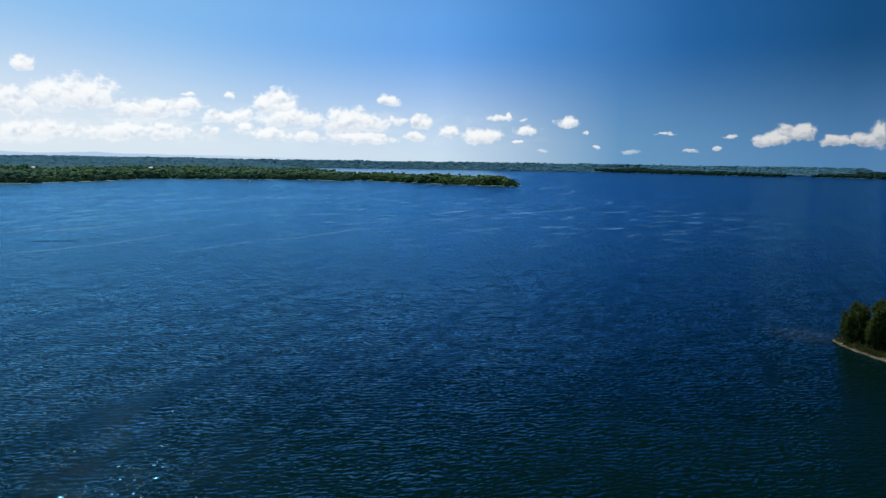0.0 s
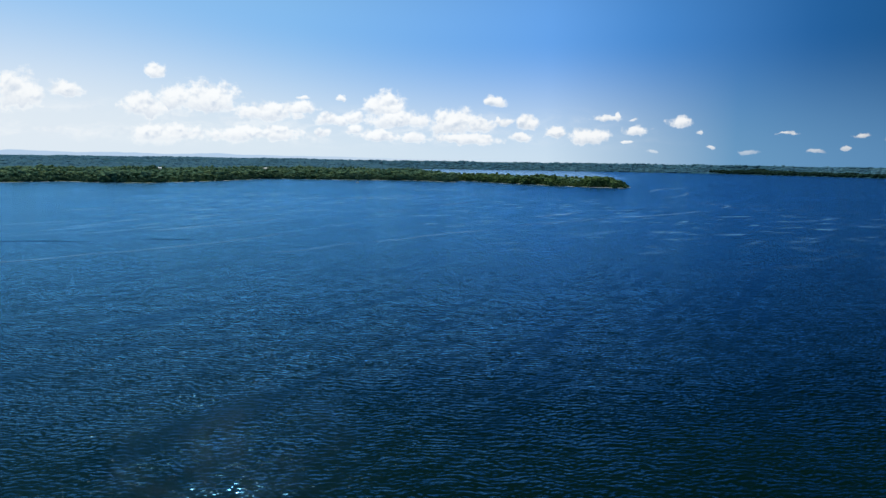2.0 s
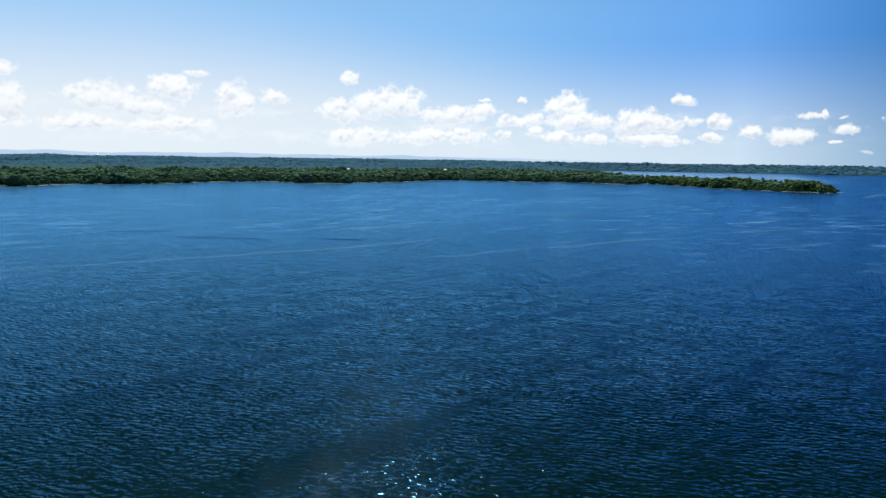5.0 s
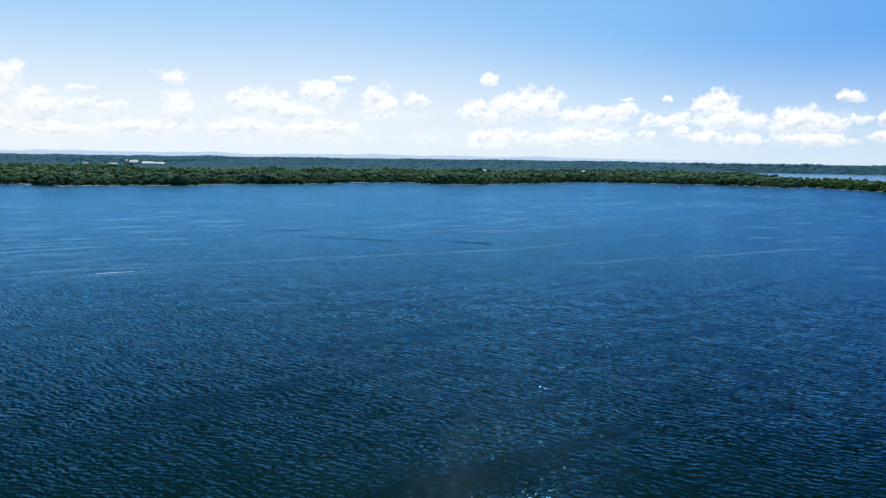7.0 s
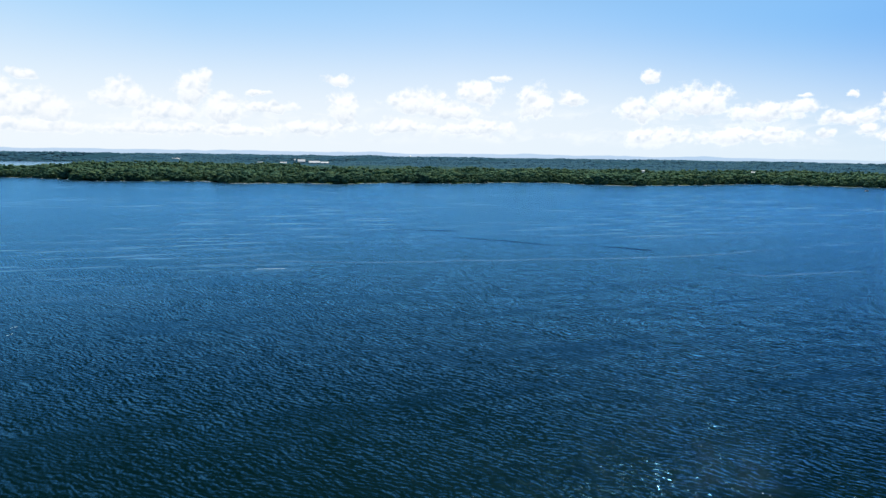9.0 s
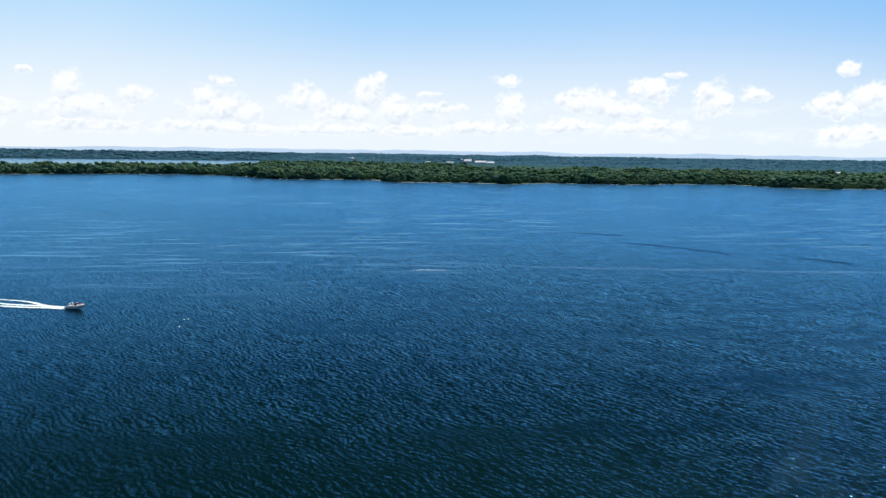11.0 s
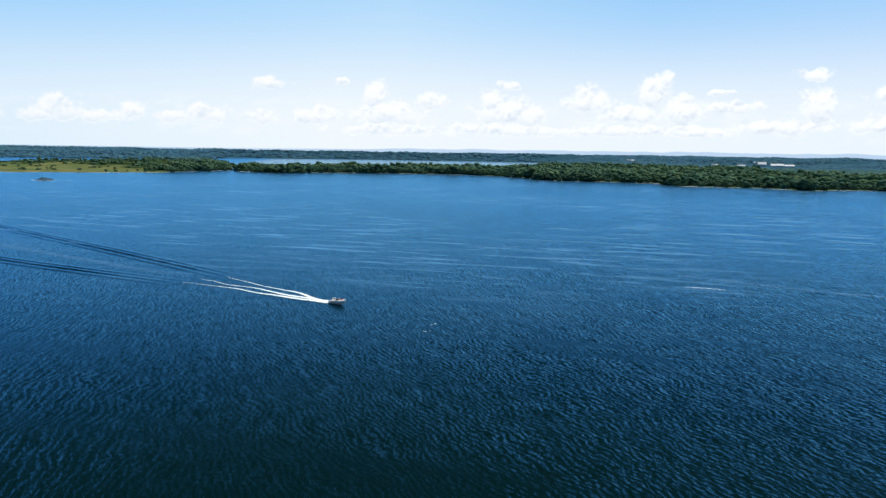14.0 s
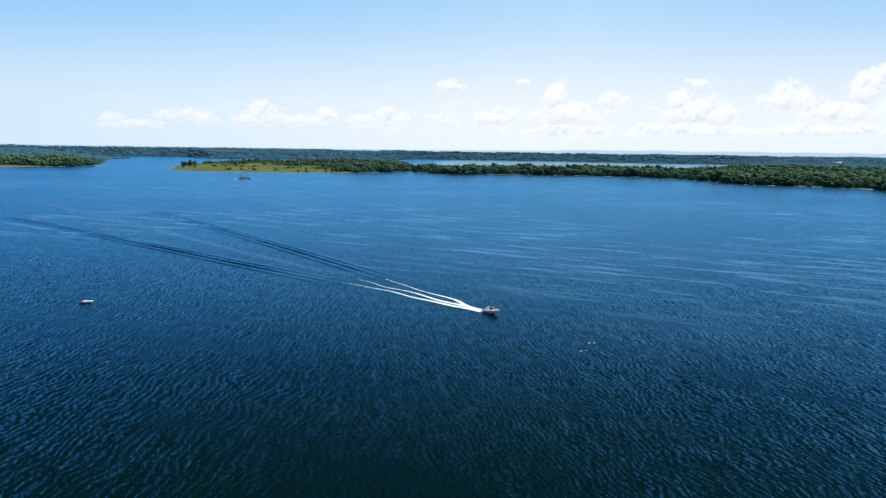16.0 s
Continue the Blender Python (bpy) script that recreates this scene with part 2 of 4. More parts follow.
def plain(name, colour, rough=0.5, metal=0.0, grain=0.12, scale=6.0):
    """A painted or moulded surface with slight wear."""

    def make(t, p, out):
        n = t.noise(t.coords(), scale, 5.0, 0.6)
        t.put(t.mix(n, tuple(c * (1 - grain) for c in colour), tuple(min(1, c * (1 + grain)) for c in colour)), p.inputs["Base Color"])
        t.put(t.math("MULTIPLY_ADD", n, 0.2, rough - 0.1), p.inputs["Roughness"])
        p.inputs["Metallic"].default_value = metal

    return material(name, make)


def water_surface(calm):
    """Wind-ruffled lake water. The slopes of three sizes of wave are set directly, so that far water averages them as real water does."""

    def make(t, p, out):
        at = t.coords()
        along, down = (0.988, 0.156, 0.0), (-0.156, 0.988, 0.0)    # along the crests, and down the wind
        crest = t.node("ShaderNodeCombineXYZ")
        t.put(t.vec("DOT_PRODUCT", at, along), crest.inputs[0])
        t.put(t.vec("DOT_PRODUCT", at, down), crest.inputs[1])
        crest = crest.outputs[0]
        drift = t.node("ShaderNodeCombineXYZ")                   # lanes of smoother water drawn out down the lake
        t.put(t.vec("DOT_PRODUCT", at, (0.92, -0.38, 0.0)), drift.inputs[0])
        t.put(t.vec("DOT_PRODUCT", at, (0.38, 0.92, 0.0)), drift.inputs[1])
        slow = t.noise(t.vec("MULTIPLY", drift.outputs[0], (0.045, 0.0045, 1.0)), 1.0, 5.0, 0.62, warp=0.2)
        quick = t.noise(t.vec("MULTIPLY", drift.outputs[0], (0.16, 0.014, 1.0)), 1.0, 4.0, 0.6, warp=0.2)
        lanes = t.step(t.math("MULTIPLY_ADD", slow, 0.6, t.math("MULTIPLY", quick, 0.4)), 0.50, 0.62)
        gusts = t.noise(at, 0.006, 3.0, 0.5)
        groups = t.noise(t.vec("MULTIPLY", crest, (0.6, 1.0, 1.0)), 0.06, 2.0, 0.5)

        def slopes(scale, stretch, amount, detail, warp):
            n = t.noise(t.vec("MULTIPLY", crest, (stretch, 1.0, 1.0)), scale, detail, 0.5, out=1, warp=warp)
            return t.vec("MULTIPLY", t.vec("SUBTRACT", n, (0.5, 0.5, 0.5)), (0.5 * amount, amount, 0.0))

        bend = t.vec("MULTIPLY", t.noise(at, 0.06, 2.0, 0.5, out=1), (11.0, 11.0, 11.0))
        bend = t.vec("MULTIPLY_ADD", t.noise(at, 0.40, 2.0, 0.5, out=1), (3.0, 3.0, 3.0), bend)
        split = t.node("ShaderNodeSeparateXYZ")
        t.put(bend, split.inputs[0])

        def train(length, turn, amount, shift):
            """A train of wind waves: its metres from crest to crest, degrees off the wind, steepness. Steep to the lee, with ragged crests."""
            c, q = math.cos(radians(turn)), math.sin(radians(turn))
            k = 2 * math.pi / length
            phase = t.math("ADD", t.vec("DOT_PRODUCT", crest, (q * k, c * k, 0.0)), t.math("MULTIPLY", shift, 6.0 / length))
            wave = t.math("POWER", t.math("MULTIPLY_ADD", t.math("SINE", phase), 0.5, 0.5), 1.8)
            return t.vec("MULTIPLY", (q * amount, c * amount, 0.0), t.math("SUBTRACT", wave, 0.40))

        total = t.vec("ADD", slopes(0.35, 0.4, 0.12, 0.0, 0.0), slopes(2.2, 0.34, 0.26, 1.5, 0.4))
        total = t.vec("ADD", total, slopes(4.0, 0.5, 0.30, 2.0, 0.3))
        for length, turn, amount, axis in ((2.1, 8.0, 0.165, 0), (1.5, -13.0, 0.17, 1), (1.05, 3.0, 0.14, 2)):
            total = t.vec("ADD", total, train(length, turn, amount, split.outputs[axis]))
        force = t.math("MULTIPLY_ADD", gusts, 0.5, t.math("MULTIPLY_ADD", lanes, -0.42, 0.52))
        force = t.math("MULTIPLY", force, t.math("MULTIPLY_ADD", groups, 1.2, 0.75))
        # the bays behind the far points lie in the lee
        x, y = t.vec("DOT_PRODUCT", at, (1.0, 0.0, 0.0)), t.vec("DOT_PRODUCT", at, (0.0, 1.0, 0.0))
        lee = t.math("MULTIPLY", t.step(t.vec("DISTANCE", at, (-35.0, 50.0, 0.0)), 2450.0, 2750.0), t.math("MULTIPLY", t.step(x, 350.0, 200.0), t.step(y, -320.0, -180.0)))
        force = t.math("MULTIPLY", force, t.math("MULTIPLY_ADD", lee, -0.85 * calm, calm))
        total = t.vec("MULTIPLY", total, force)
        lean = t.vec("ADD", t.vec("MULTIPLY", along, t.vec("DOT_PRODUCT", total, (1.0, 0.0, 0.0))), t.vec("MULTIPLY", down, t.vec("DOT_PRODUCT", total, (0.0, 1.0, 0.0))))
        face = t.node("ShaderNodeNewGeometry").outputs["Normal"]
        normal = t.vec("NORMALIZE", t.vec("SUBTRACT", face, lean))
        # brown shallows off the wooded point
        shoal = t.step(t.vec("LENGTH", t.vec("MULTIPLY", t.vec("SUBTRACT", at, (127.0, 246.0, 0.0)), (0.060, 0.055, 0.0))), 1.0, 0.15)
        murk = t.mix(t.step(gusts, 0.3, 0.7), (0.0006, 0.0066, 0.0050), (0.0008, 0.0074, 0.0058))
        t.put(t.mix(t.math("MULTIPLY", shoal, 0.5), murk, (0.020, 0.028, 0.015)), p.inputs["Base Color"])
        p.inputs["Roughness"].default_value = 0.6
        p.inputs["Specular IOR Level"].default_value = 0.0
        gloss = t.node("ShaderNodeBsdfGlossy")
        # gloss colour is painted paler in the lee, for the bays' bright sky reflection
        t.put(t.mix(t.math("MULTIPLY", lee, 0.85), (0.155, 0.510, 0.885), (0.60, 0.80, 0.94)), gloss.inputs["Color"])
        gloss.inputs["Roughness"].default_value = 0.18
        t.put(normal, gloss.inputs["Normal"])
        fresnel = t.node("ShaderNodeFresnel")
        fresnel.inputs["IOR"].default_value = 1.333
        t.put(normal, fresnel.inputs["Normal"])
        # steep small facets that throw the sun back
        steep = t.vec("MULTIPLY", t.vec("ADD", slopes(0.9, 0.40, 0.75, 1.5, 0.4), slopes(3.6, 0.30, 1.45, 1.0, 0.3)), calm)
        facet = t.vec("NORMALIZE", t.vec("SUBTRACT", face, t.vec("ADD", t.vec("MULTIPLY", along, t.vec("DOT_PRODUCT", steep, (1.0, 0.0, 0.0))), t.vec("MULTIPLY", down, t.vec("DOT_PRODUCT", steep, (0.0, 1.0, 0.0))))))
        spark = t.node("ShaderNodeBsdfGlossy")
        spark.inputs["Color"].default_value = (0.32, 0.55, 0.70, 1.0)
        spark.inputs["Roughness"].default_value = 0.075
        t.put(facet, spark.inputs["Normal"])
        shine = t.node("ShaderNodeMixShader")
        shine.inputs[0].default_value = 0.068
        t.put(gloss.outputs[0], shine.inputs[1]), t.put(spark.outputs[0], shine.inputs[2])
        both = t.node("ShaderNodeMixShader")
        t.put(fresnel.outputs[0], both.inputs[0]), t.put(p.outputs[0], both.inputs[1]), t.put(shine.outputs[0], both.inputs[2])
        # a thin film of foam gathered into wind streaks
        windrow = t.noise(t.vec("MULTIPLY", drift.outputs[0], (0.10, 0.015, 1.0)), 1.0, 6.0, 0.68, warp=0.25)
        film = t.math("MULTIPLY", t.step(windrow, 0.45, 0.70), t.step(t.noise(at, 0.0035, 2.0, 0.5), 0.36, 0.58, (0.2, 1.0)))
        film = t.math("MULTIPLY", film, t.step(t.vec("DOT_PRODUCT", at, (1.0, -0.25, 0.0)), -290.0, -540.0))   # they lie out on the west of the lake
        # broken patches left by boats, north of the middle
        cross = t.node("ShaderNodeCombineXYZ")
        t.put(t.vec("DOT_PRODUCT", at, (0.80, 0.60, 0.0)), cross.inputs[0])
        t.put(t.vec("DOT_PRODUCT", at, (-0.60, 0.80, 0.0)), cross.inputs[1])
        torn = t.noise(t.vec("MULTIPLY", cross.outputs[0], (0.020, 0.045, 1.0)), 1.0, 6.0, 0.66, warp=0.5)
        torn = t.math("MULTIPLY", t.step(torn, 0.52, 0.74), t.step(t.vec("DISTANCE", at, (20.0, 880.0, 0.0)), 520.0, 200.0))
        film = t.math("MAXIMUM", film, torn)
        froth = t.node("ShaderNodeBsdfDiffuse")
        froth.inputs["Color"].default_value = (0.15, 0.40, 0.74, 1.0)
        whole = t.node("ShaderNodeMixShader")
        t.put(t.math("MULTIPLY", film, 0.38), whole.inputs[0]), t.put(both.outputs[0], whole.inputs[1]), t.put(froth.outputs[0], whole.inputs[2])
        t.put(whole.outputs[0], out.inputs[0])

    return make


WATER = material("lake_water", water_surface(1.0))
CALM = material("wake_water", water_surface(0.45))


def foam_surface(t, p, out):
    at = t.coords()
    n = t.noise(t.vec("MULTIPLY", at, (1.0, 1.0, 1.0)), 0.9, 7.0, 0.68)
    t.put((0.80, 0.92, 1.0), p.inputs["Base Color"])
    p.inputs["Specular IOR Level"].default_value = 0.0
    p.inputs["Roughness"].default_value = 0.7
    t.put(t.bump(n, 0.8, 0.2), p.inputs["Normal"])
    clear = t.node("ShaderNodeBsdfTransparent")
    both = t.node("ShaderNodeMixShader")
    edge = t.attribute("thin")
    t.put(t.step(t.math("SUBTRACT", n, edge), -0.12, 0.12), both.inputs[0])
    t.put(clear.outputs[0], both.inputs[1]), t.put(p.outputs[0], both.inputs[2])
    t.put(both.outputs[0], out.inputs[0])


FOAM = material("white_foam", foam_surface)


def slick_surface(t, p, out, low=0.22, high=0.90, most=0.58):
    at = t.coords()
    n = t.noise(t.vec("MULTIPLY", at, (0.05, 0.16, 1.0)), 1.0, 6.0, 0.65)
    fine = t.noise(at, 0.45, 4.0, 0.6)
    t.put((0.18, 0.42, 0.74), p.inputs["Base Color"])
    p.inputs["Roughness"].default_value = 1.0
    p.inputs["Specular IOR Level"].default_value = 0.0
    clear = t.node("ShaderNodeBsdfTransparent")
    both = t.node("ShaderNodeMixShader")
    edge = t.attribute("thin")
    k = t.step(t.math("SUBTRACT", t.math("MULTIPLY_ADD", fine, 0.5, t.math("MULTIPLY", n, 0.9)), edge), low, high)
    t.put(t.math("MULTIPLY", k, most), both.inputs[0])
    t.put(clear.outputs[0], both.inputs[1]), t.put(p.outputs[0], both.inputs[2])
    t.put(both.outputs[0], out.inputs[0])


SLICK = material("old_wake_foam", slick_surface)
TRACK = material("settled_wake", lambda t, p, out: slick_surface(t, p, out, -0.2, 0.65, 0.15))


def ground_surface(t, p, out, low=(0.22, 0.25, 0.28), pale=(0.46, 0.52, 0.57), moss=(0.018, 0.034, 0.014), turf=(0.045, 0.075, 0.026)):
    at = t.coords()
    n = t.noise(at, 0.05, 6.0, 0.6)
    fine = t.noise(at, 0.6, 4.0, 0.6)
    wood = t.mix(n, moss, turf)
    tuft = t.noise(t.vec("MULTIPLY", at, (1.0, 0.5, 1.0)), 0.022, 5.0, 0.65)
    meadow = t.mix(t.step(tuft, 0.38, 0.64), (0.062, 0.104, 0.040), (0.175, 0.170, 0.074))
    meadow = t.mix(t.step(fine, 0.45, 0.75), meadow, (0.118, 0.158, 0.058))
    # distant ground turns blue: haze put into its base colour
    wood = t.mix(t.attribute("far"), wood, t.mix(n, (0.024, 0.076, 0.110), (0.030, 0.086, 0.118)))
    c = t.mix(t.attribute("grass"), wood, meadow)
    beach = t.mix(fine, low, pale)
    sep = t.node("ShaderNodeSeparateXYZ")
    t.put(at, sep.inputs[0])
    t.put(t.mix(t.step(t.math("MULTIPLY_ADD", n, 0.8, sep.outputs[2]), 0.82, 0.60), c, t.mix(t.attribute("far"), beach, c)), p.inputs["Base Color"])
    p.inputs["Roughness"].default_value = 0.9
    p.inputs["Specular IOR Level"].default_value = 0.0
    t.put(t.bump(fine, 0.6, 0.5), p.inputs["Normal"])


GROUND = material("shore_ground", ground_surface)
ISLAND_SOIL = material("island_soil", lambda t, p, out: ground_surface(t, p, out, low=(0.05, 0.042, 0.030), pale=(0.15, 0.13, 0.095), moss=(0.010, 0.012, 0.006), turf=(0.022, 0.028, 0.012)))


def leaves(name, dark, light, warm, thin=0.0, relief=0.25):
    def make(t, p, out):
        at = t.coords()
        r = t.random()
        n = t.noise(at, 0.9, 4.0, 0.65)
        big = t.noise(at, 0.010, 3.0, 0.5)
        c = t.mix(t.math("MULTIPLY_ADD", n, 0.7, t.math("MULTIPLY", r, 0.3)), dark, light)
        c = t.mix(t.math("MULTIPLY", t.step(t.math("MULTIPLY_ADD", r, 0.5, big), 0.62, 1.0), 0.65), c, warm)
        t.put(c, p.inputs["Base Color"])
        p.inputs["Roughness"].default_value = 0.75
        p.inputs["Specular IOR Level"].default_value = 0.0
        t.put(t.bump(n, 0.5, relief), p.inputs["Normal"])
        through_leaf = t.node("ShaderNodeBsdfTranslucent")
        t.put(t.mix(0.5, c, light), through_leaf.inputs[0])
        both = t.node("ShaderNodeMixShader")
        both.inputs[0].default_value = thin
        t.put(p.outputs[0], both.inputs[1]), t.put(through_leaf.outputs[0], both.inputs[2])
        t.put(both.outputs[0], out.inputs[0])

    return material(name, make)


LEAF = leaves("leaf_near", (0.014, 0.030, 0.010), (0.060, 0.100, 0.028), (0.11, 0.12, 0.035), 0.28)
LEAF_UNDER = leaves("leaf_undergrowth", (0.008, 0.016, 0.005), (0.026, 0.042, 0.012), (0.05, 0.055, 0.018), 0.4)
LEAF_EAST = leaves("leaf_across_the_lake", (0.010, 0.030, 0.026), (0.018, 0.045, 0.034), (0.022, 0.050, 0.034))
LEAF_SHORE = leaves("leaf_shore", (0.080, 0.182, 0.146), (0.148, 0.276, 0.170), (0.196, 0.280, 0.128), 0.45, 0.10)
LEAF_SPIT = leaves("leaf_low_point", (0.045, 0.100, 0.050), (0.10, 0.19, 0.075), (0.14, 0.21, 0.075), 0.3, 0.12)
# aerial haze is painted into the next two leaf colours as blue
LEAF_FAR_HAZED = leaves("leaf_far_hazed", (0.080, 0.220, 0.345), (0.118, 0.284, 0.400), (0.136, 0.296, 0.340), 0.55, relief=0.0)
LEAF_MID_HAZED = leaves("leaf_beyond_hazed", (0.076, 0.190, 0.215), (0.122, 0.262, 0.262), (0.150, 0.268, 0.200), 0.5, relief=0.05)
BARK = plain("bark", (0.09, 0.07, 0.05), 0.9, grain=0.4, scale=3.0)
DARK_ROCK = plain("dark_rock", (0.06, 0.06, 0.052), 0.9, grain=0.3, scale=0.8)
ROCK = plain("pale_rock", (0.22, 0.20, 0.15), 0.9, grain=0.4, scale=1.2)
WHITE = plain("white_gelcoat", (0.88, 0.88, 0.88), 0.35, grain=0.03)
NAVY = plain("dark_hull_paint", (0.03, 0.035, 0.05), 0.3)
RED = plain("red_canvas", (0.55, 0.035, 0.05), 0.8)
GREY = plain("pale_rubber", (0.82, 0.84, 0.86), 0.6)
BLACK = plain("black_plastic", (0.02, 0.02, 0.022), 0.45)
TEAK = plain("sand_deck", (0.45, 0.38, 0.28), 0.7)
CUSHION = plain("cream_vinyl", (0.70, 0.66, 0.58), 0.55)
STEEL = plain("bright_steel", (0.7, 0.7, 0.72), 0.2, metal=1.0)
CLADDING = plain("white_cladding", (0.82, 0.85, 0.88), 0.7, scale=0.2)
ROOFING = plain("white_roof", (0.84, 0.87, 0.90), 0.8, scale=0.2)
GLASS = material("tinted_glass", lambda t, p, out: (t.put((0.02, 0.03, 0.04), p.inputs["Base Color"]), t.put(0.05, p.inputs["Roughness"])))


# ---- mesh helpers ----
def link(name, verts, faces, mat, parent=None, smooth=False, label=""):
    me = bpy.data.meshes.new(name)
    me.from_pydata([tuple(v) for v in verts], [], [tuple(f) for f in faces])
    me.materials.append(mat)
    if smooth:
        me.polygons.foreach_set("use_smooth", [True] * len(me.polygons))
    ob = new(name, me)
    ob.parent = parent
    return tagged(ob, label)


def bulk(name, verts, tris, mat, smooth=True):
    """A large triangle mesh from arrays."""
    me = bpy.data.meshes.new(name)
    me.vertices.add(len(verts))
    me.vertices.foreach_set("co", np.ascontiguousarray(verts, dtype=np.float32).ravel())
    me.loops.add(len(tris) * 3)
    me.loops.foreach_set("vertex_index", np.ascontiguousarray(tris, dtype=np.int32).ravel())
    me.polygons.add(len(tris))
    me.polygons.foreach_set("loop_start", np.arange(0, len(tris) * 3, 3, dtype=np.int32))
    me.polygons.foreach_set("use_smooth", np.full(len(tris), smooth))
    me.update(calc_edges=True)
    me.materials.append(mat)
    return new(name, me)


def part(name, bm, mat, parent, label="", smooth=False):
    me = bpy.data.meshes.new(name)
    bmesh.ops.recalc_face_normals(bm, faces=bm.faces)
    bm.to_mesh(me)
    bm.free()
    me.materials.append(mat)
    if smooth:
        me.polygons.foreach_set("use_smooth", [True] * len(me.polygons))
    ob = new(name, me)
    ob.parent = parent
    return tagged(ob, label)


def box(x, y, z, sx, sy, sz, bevel=0.0, turn=None):
    bm = bmesh.new()
    m = Matrix.Translation((x, y, z)) @ (turn or Matrix()) @ Matrix.Diagonal((sx, sy, sz, 1))
    bmesh.ops.create_cube(bm, size=1.0, matrix=m)
    if bevel:
        bmesh.ops.bevel(bm, geom=bm.edges[:], offset=bevel, segments=2, affect="EDGES")
    return bm


def tube(points, radius, sides=8):
    """A bent round bar along the points."""
    bm = bmesh.new()
    rings = []
    pts = [Vector(p) for p in points]
    for i, p in enumerate(pts):
        d = (pts[min(i + 1, len(pts) - 1)] - pts[max(i - 1, 0)]).normalized()
        side = d.cross((0, 0, 1)) if abs(d.z) < 0.95 else d.cross((1, 0, 0))
        side.normalize()
        up = side.cross(d)
        r = radius[i] if isinstance(radius, (list, tuple)) else radius
        rings.append([bm.verts.new(p + (side * math.cos(a) + up * math.sin(a)) * r) for a in [2 * math.pi * k / sides for k in range(sides)]])
    for a, b in zip(rings, rings[1:]):
        for k in range(sides):
            bm.faces.new((a[k], a[(k + 1) % sides], b[(k + 1) % sides], b[k]))
    bm.faces.new(rings[0][::-1]), bm.faces.new(rings[-1])
    return bm


def loft(sections, cap=True):
    """A skin over cross sections with equal counts of points."""
    bm = bmesh.new()
    rows = [[bm.verts.new(p) for p in s] for s in sections]
    for a, b in zip(rows, rows[1:]):
        for k in range(len(a) - 1):
            if len({v.co.to_tuple(5) for v in (a[k], a[k + 1], b[k + 1], b[k])}) > 2:
                bm.faces.new((a[k], a[k + 1], b[k + 1], b[k]))
    if cap:
        bm.faces.new(rows[0])
    bmesh.ops.remove_doubles(bm, verts=bm.verts, dist=1e-4)
    return bm


def thing(name, at, heading=0.0, label="", category="", group="", kind=""):
    ob = new(name)
    ob.matrix_basis = pose(*at, 0, 0, heading)
    return tagged(ob, label, category, group, kind)


rng = np.random.default_rng(7)


def wobble(x, y, size, seed):
    """A smooth field of about -1 to 1 over the plan; size: metres from hump to hump."""
    g = np.random.default_rng(seed)
    total, weight = np.zeros_like(x, dtype=float), 0.0
    for k in range(10):
        a, s, ph = g.uniform(0, 2 * np.pi), size * g.uniform(0.35, 1.4), g.uniform(0, 6.3)
        total += np.sin((x * np.cos(a) + y * np.sin(a)) * 2 * np.pi / s + ph) * s ** 0.5
        weight += s
    return total / (0.72 * weight ** 0.5)


# ---- plan of the lake ----
HUB = (-35.0, 50.0)
MAINLAND = [(-1979, -151), (-1875, -46), (-1924, 56), (-1942, 243), (-1890, 450), (-1739, 538), (-1560, 565), (-1525, 650), (-1455, 765), (-1345, 756), (-1290, 905),
            (-1214, 935), (-1231, 1063), (-1140, 1190), (-1120, 1400), (-1070, 1475), (-946, 1455), (-870, 1480), (-855, 1560), (-810, 1700), (-785, 1930), (-600, 1960),
            (-395, 2030), (-240, 1940), (-262, 2100), (-130, 1945), (24, 1794), (155, 1727), (200, 1790), (170, 1960), (30, 2120), (-190, 2330), (-360, 2700), (-650, 3800), (-900, 4350),
            (-1400, 5200), (-3800, 3900), (-5000, 1900), (-4100, 1330), (-2800, 840), (-2380, 530), (-2300, 200), (-2250, -50), (-2300, -170)]
MEADOW_POINT = [(-2044, -184), (-1967, -222), (-1825, -298), (-1770, -450), (-1749, -589), (-1803, -750), (-2050, -860), (-2400, -965), (-2620, -960), (-2750, -820),
                (-3400, -700), (-3500, -420), (-2900, -280), (-2720, -240)]
WEST_SHORE = [(-1780, -1300), (-1824, -1234), (-1994, -1105), (-2200, -1160), (-2600, -1400), (-3069, -1650), (-3300, -1690), (-3500, -1900), (-4600, -3000), (-2800, -4200),
              (-1500, -2600), (-1500, -1600)]
EAST_POINT = [(987, 4587), (1363, 4126), (1750, 3672), (1830, 3700), (1750, 3950), (1500, 4400), (1300, 4700)]
EAST_SHORE = [(1960, 3760), (2028, 3700), (2154, 3458), (2600, 3300), (3200, 3600), (2600, 4200)]


def inside(x, y, ring):
    """Metres inside the ring (negative outside)."""
    best, within = np.full(x.shape, 1e9), np.zeros(x.shape, bool)
    for (x0, y0), (x1, y1) in zip(ring, ring[1:] + ring[:1]):
        ex, ey = x1 - x0, y1 - y0
        t = np.clip(((x - x0) * ex + (y - y0) * ey) / (ex * ex + ey * ey), 0, 1)
        best = np.minimum(best, np.hypot(x - x0 - t * ex, y - y0 - t * ey))
        cross = (y0 > y) != (y1 > y)
        within ^= cross & (x < x0 + (y - y0) * ex / (ey if ey else 1e-9))
    return np.where(within, best, -best)


def smooth(v, a, b):
    t = np.clip((v - a) / (b - a), 0, 1)
    return t * t * (3 - 2 * t)


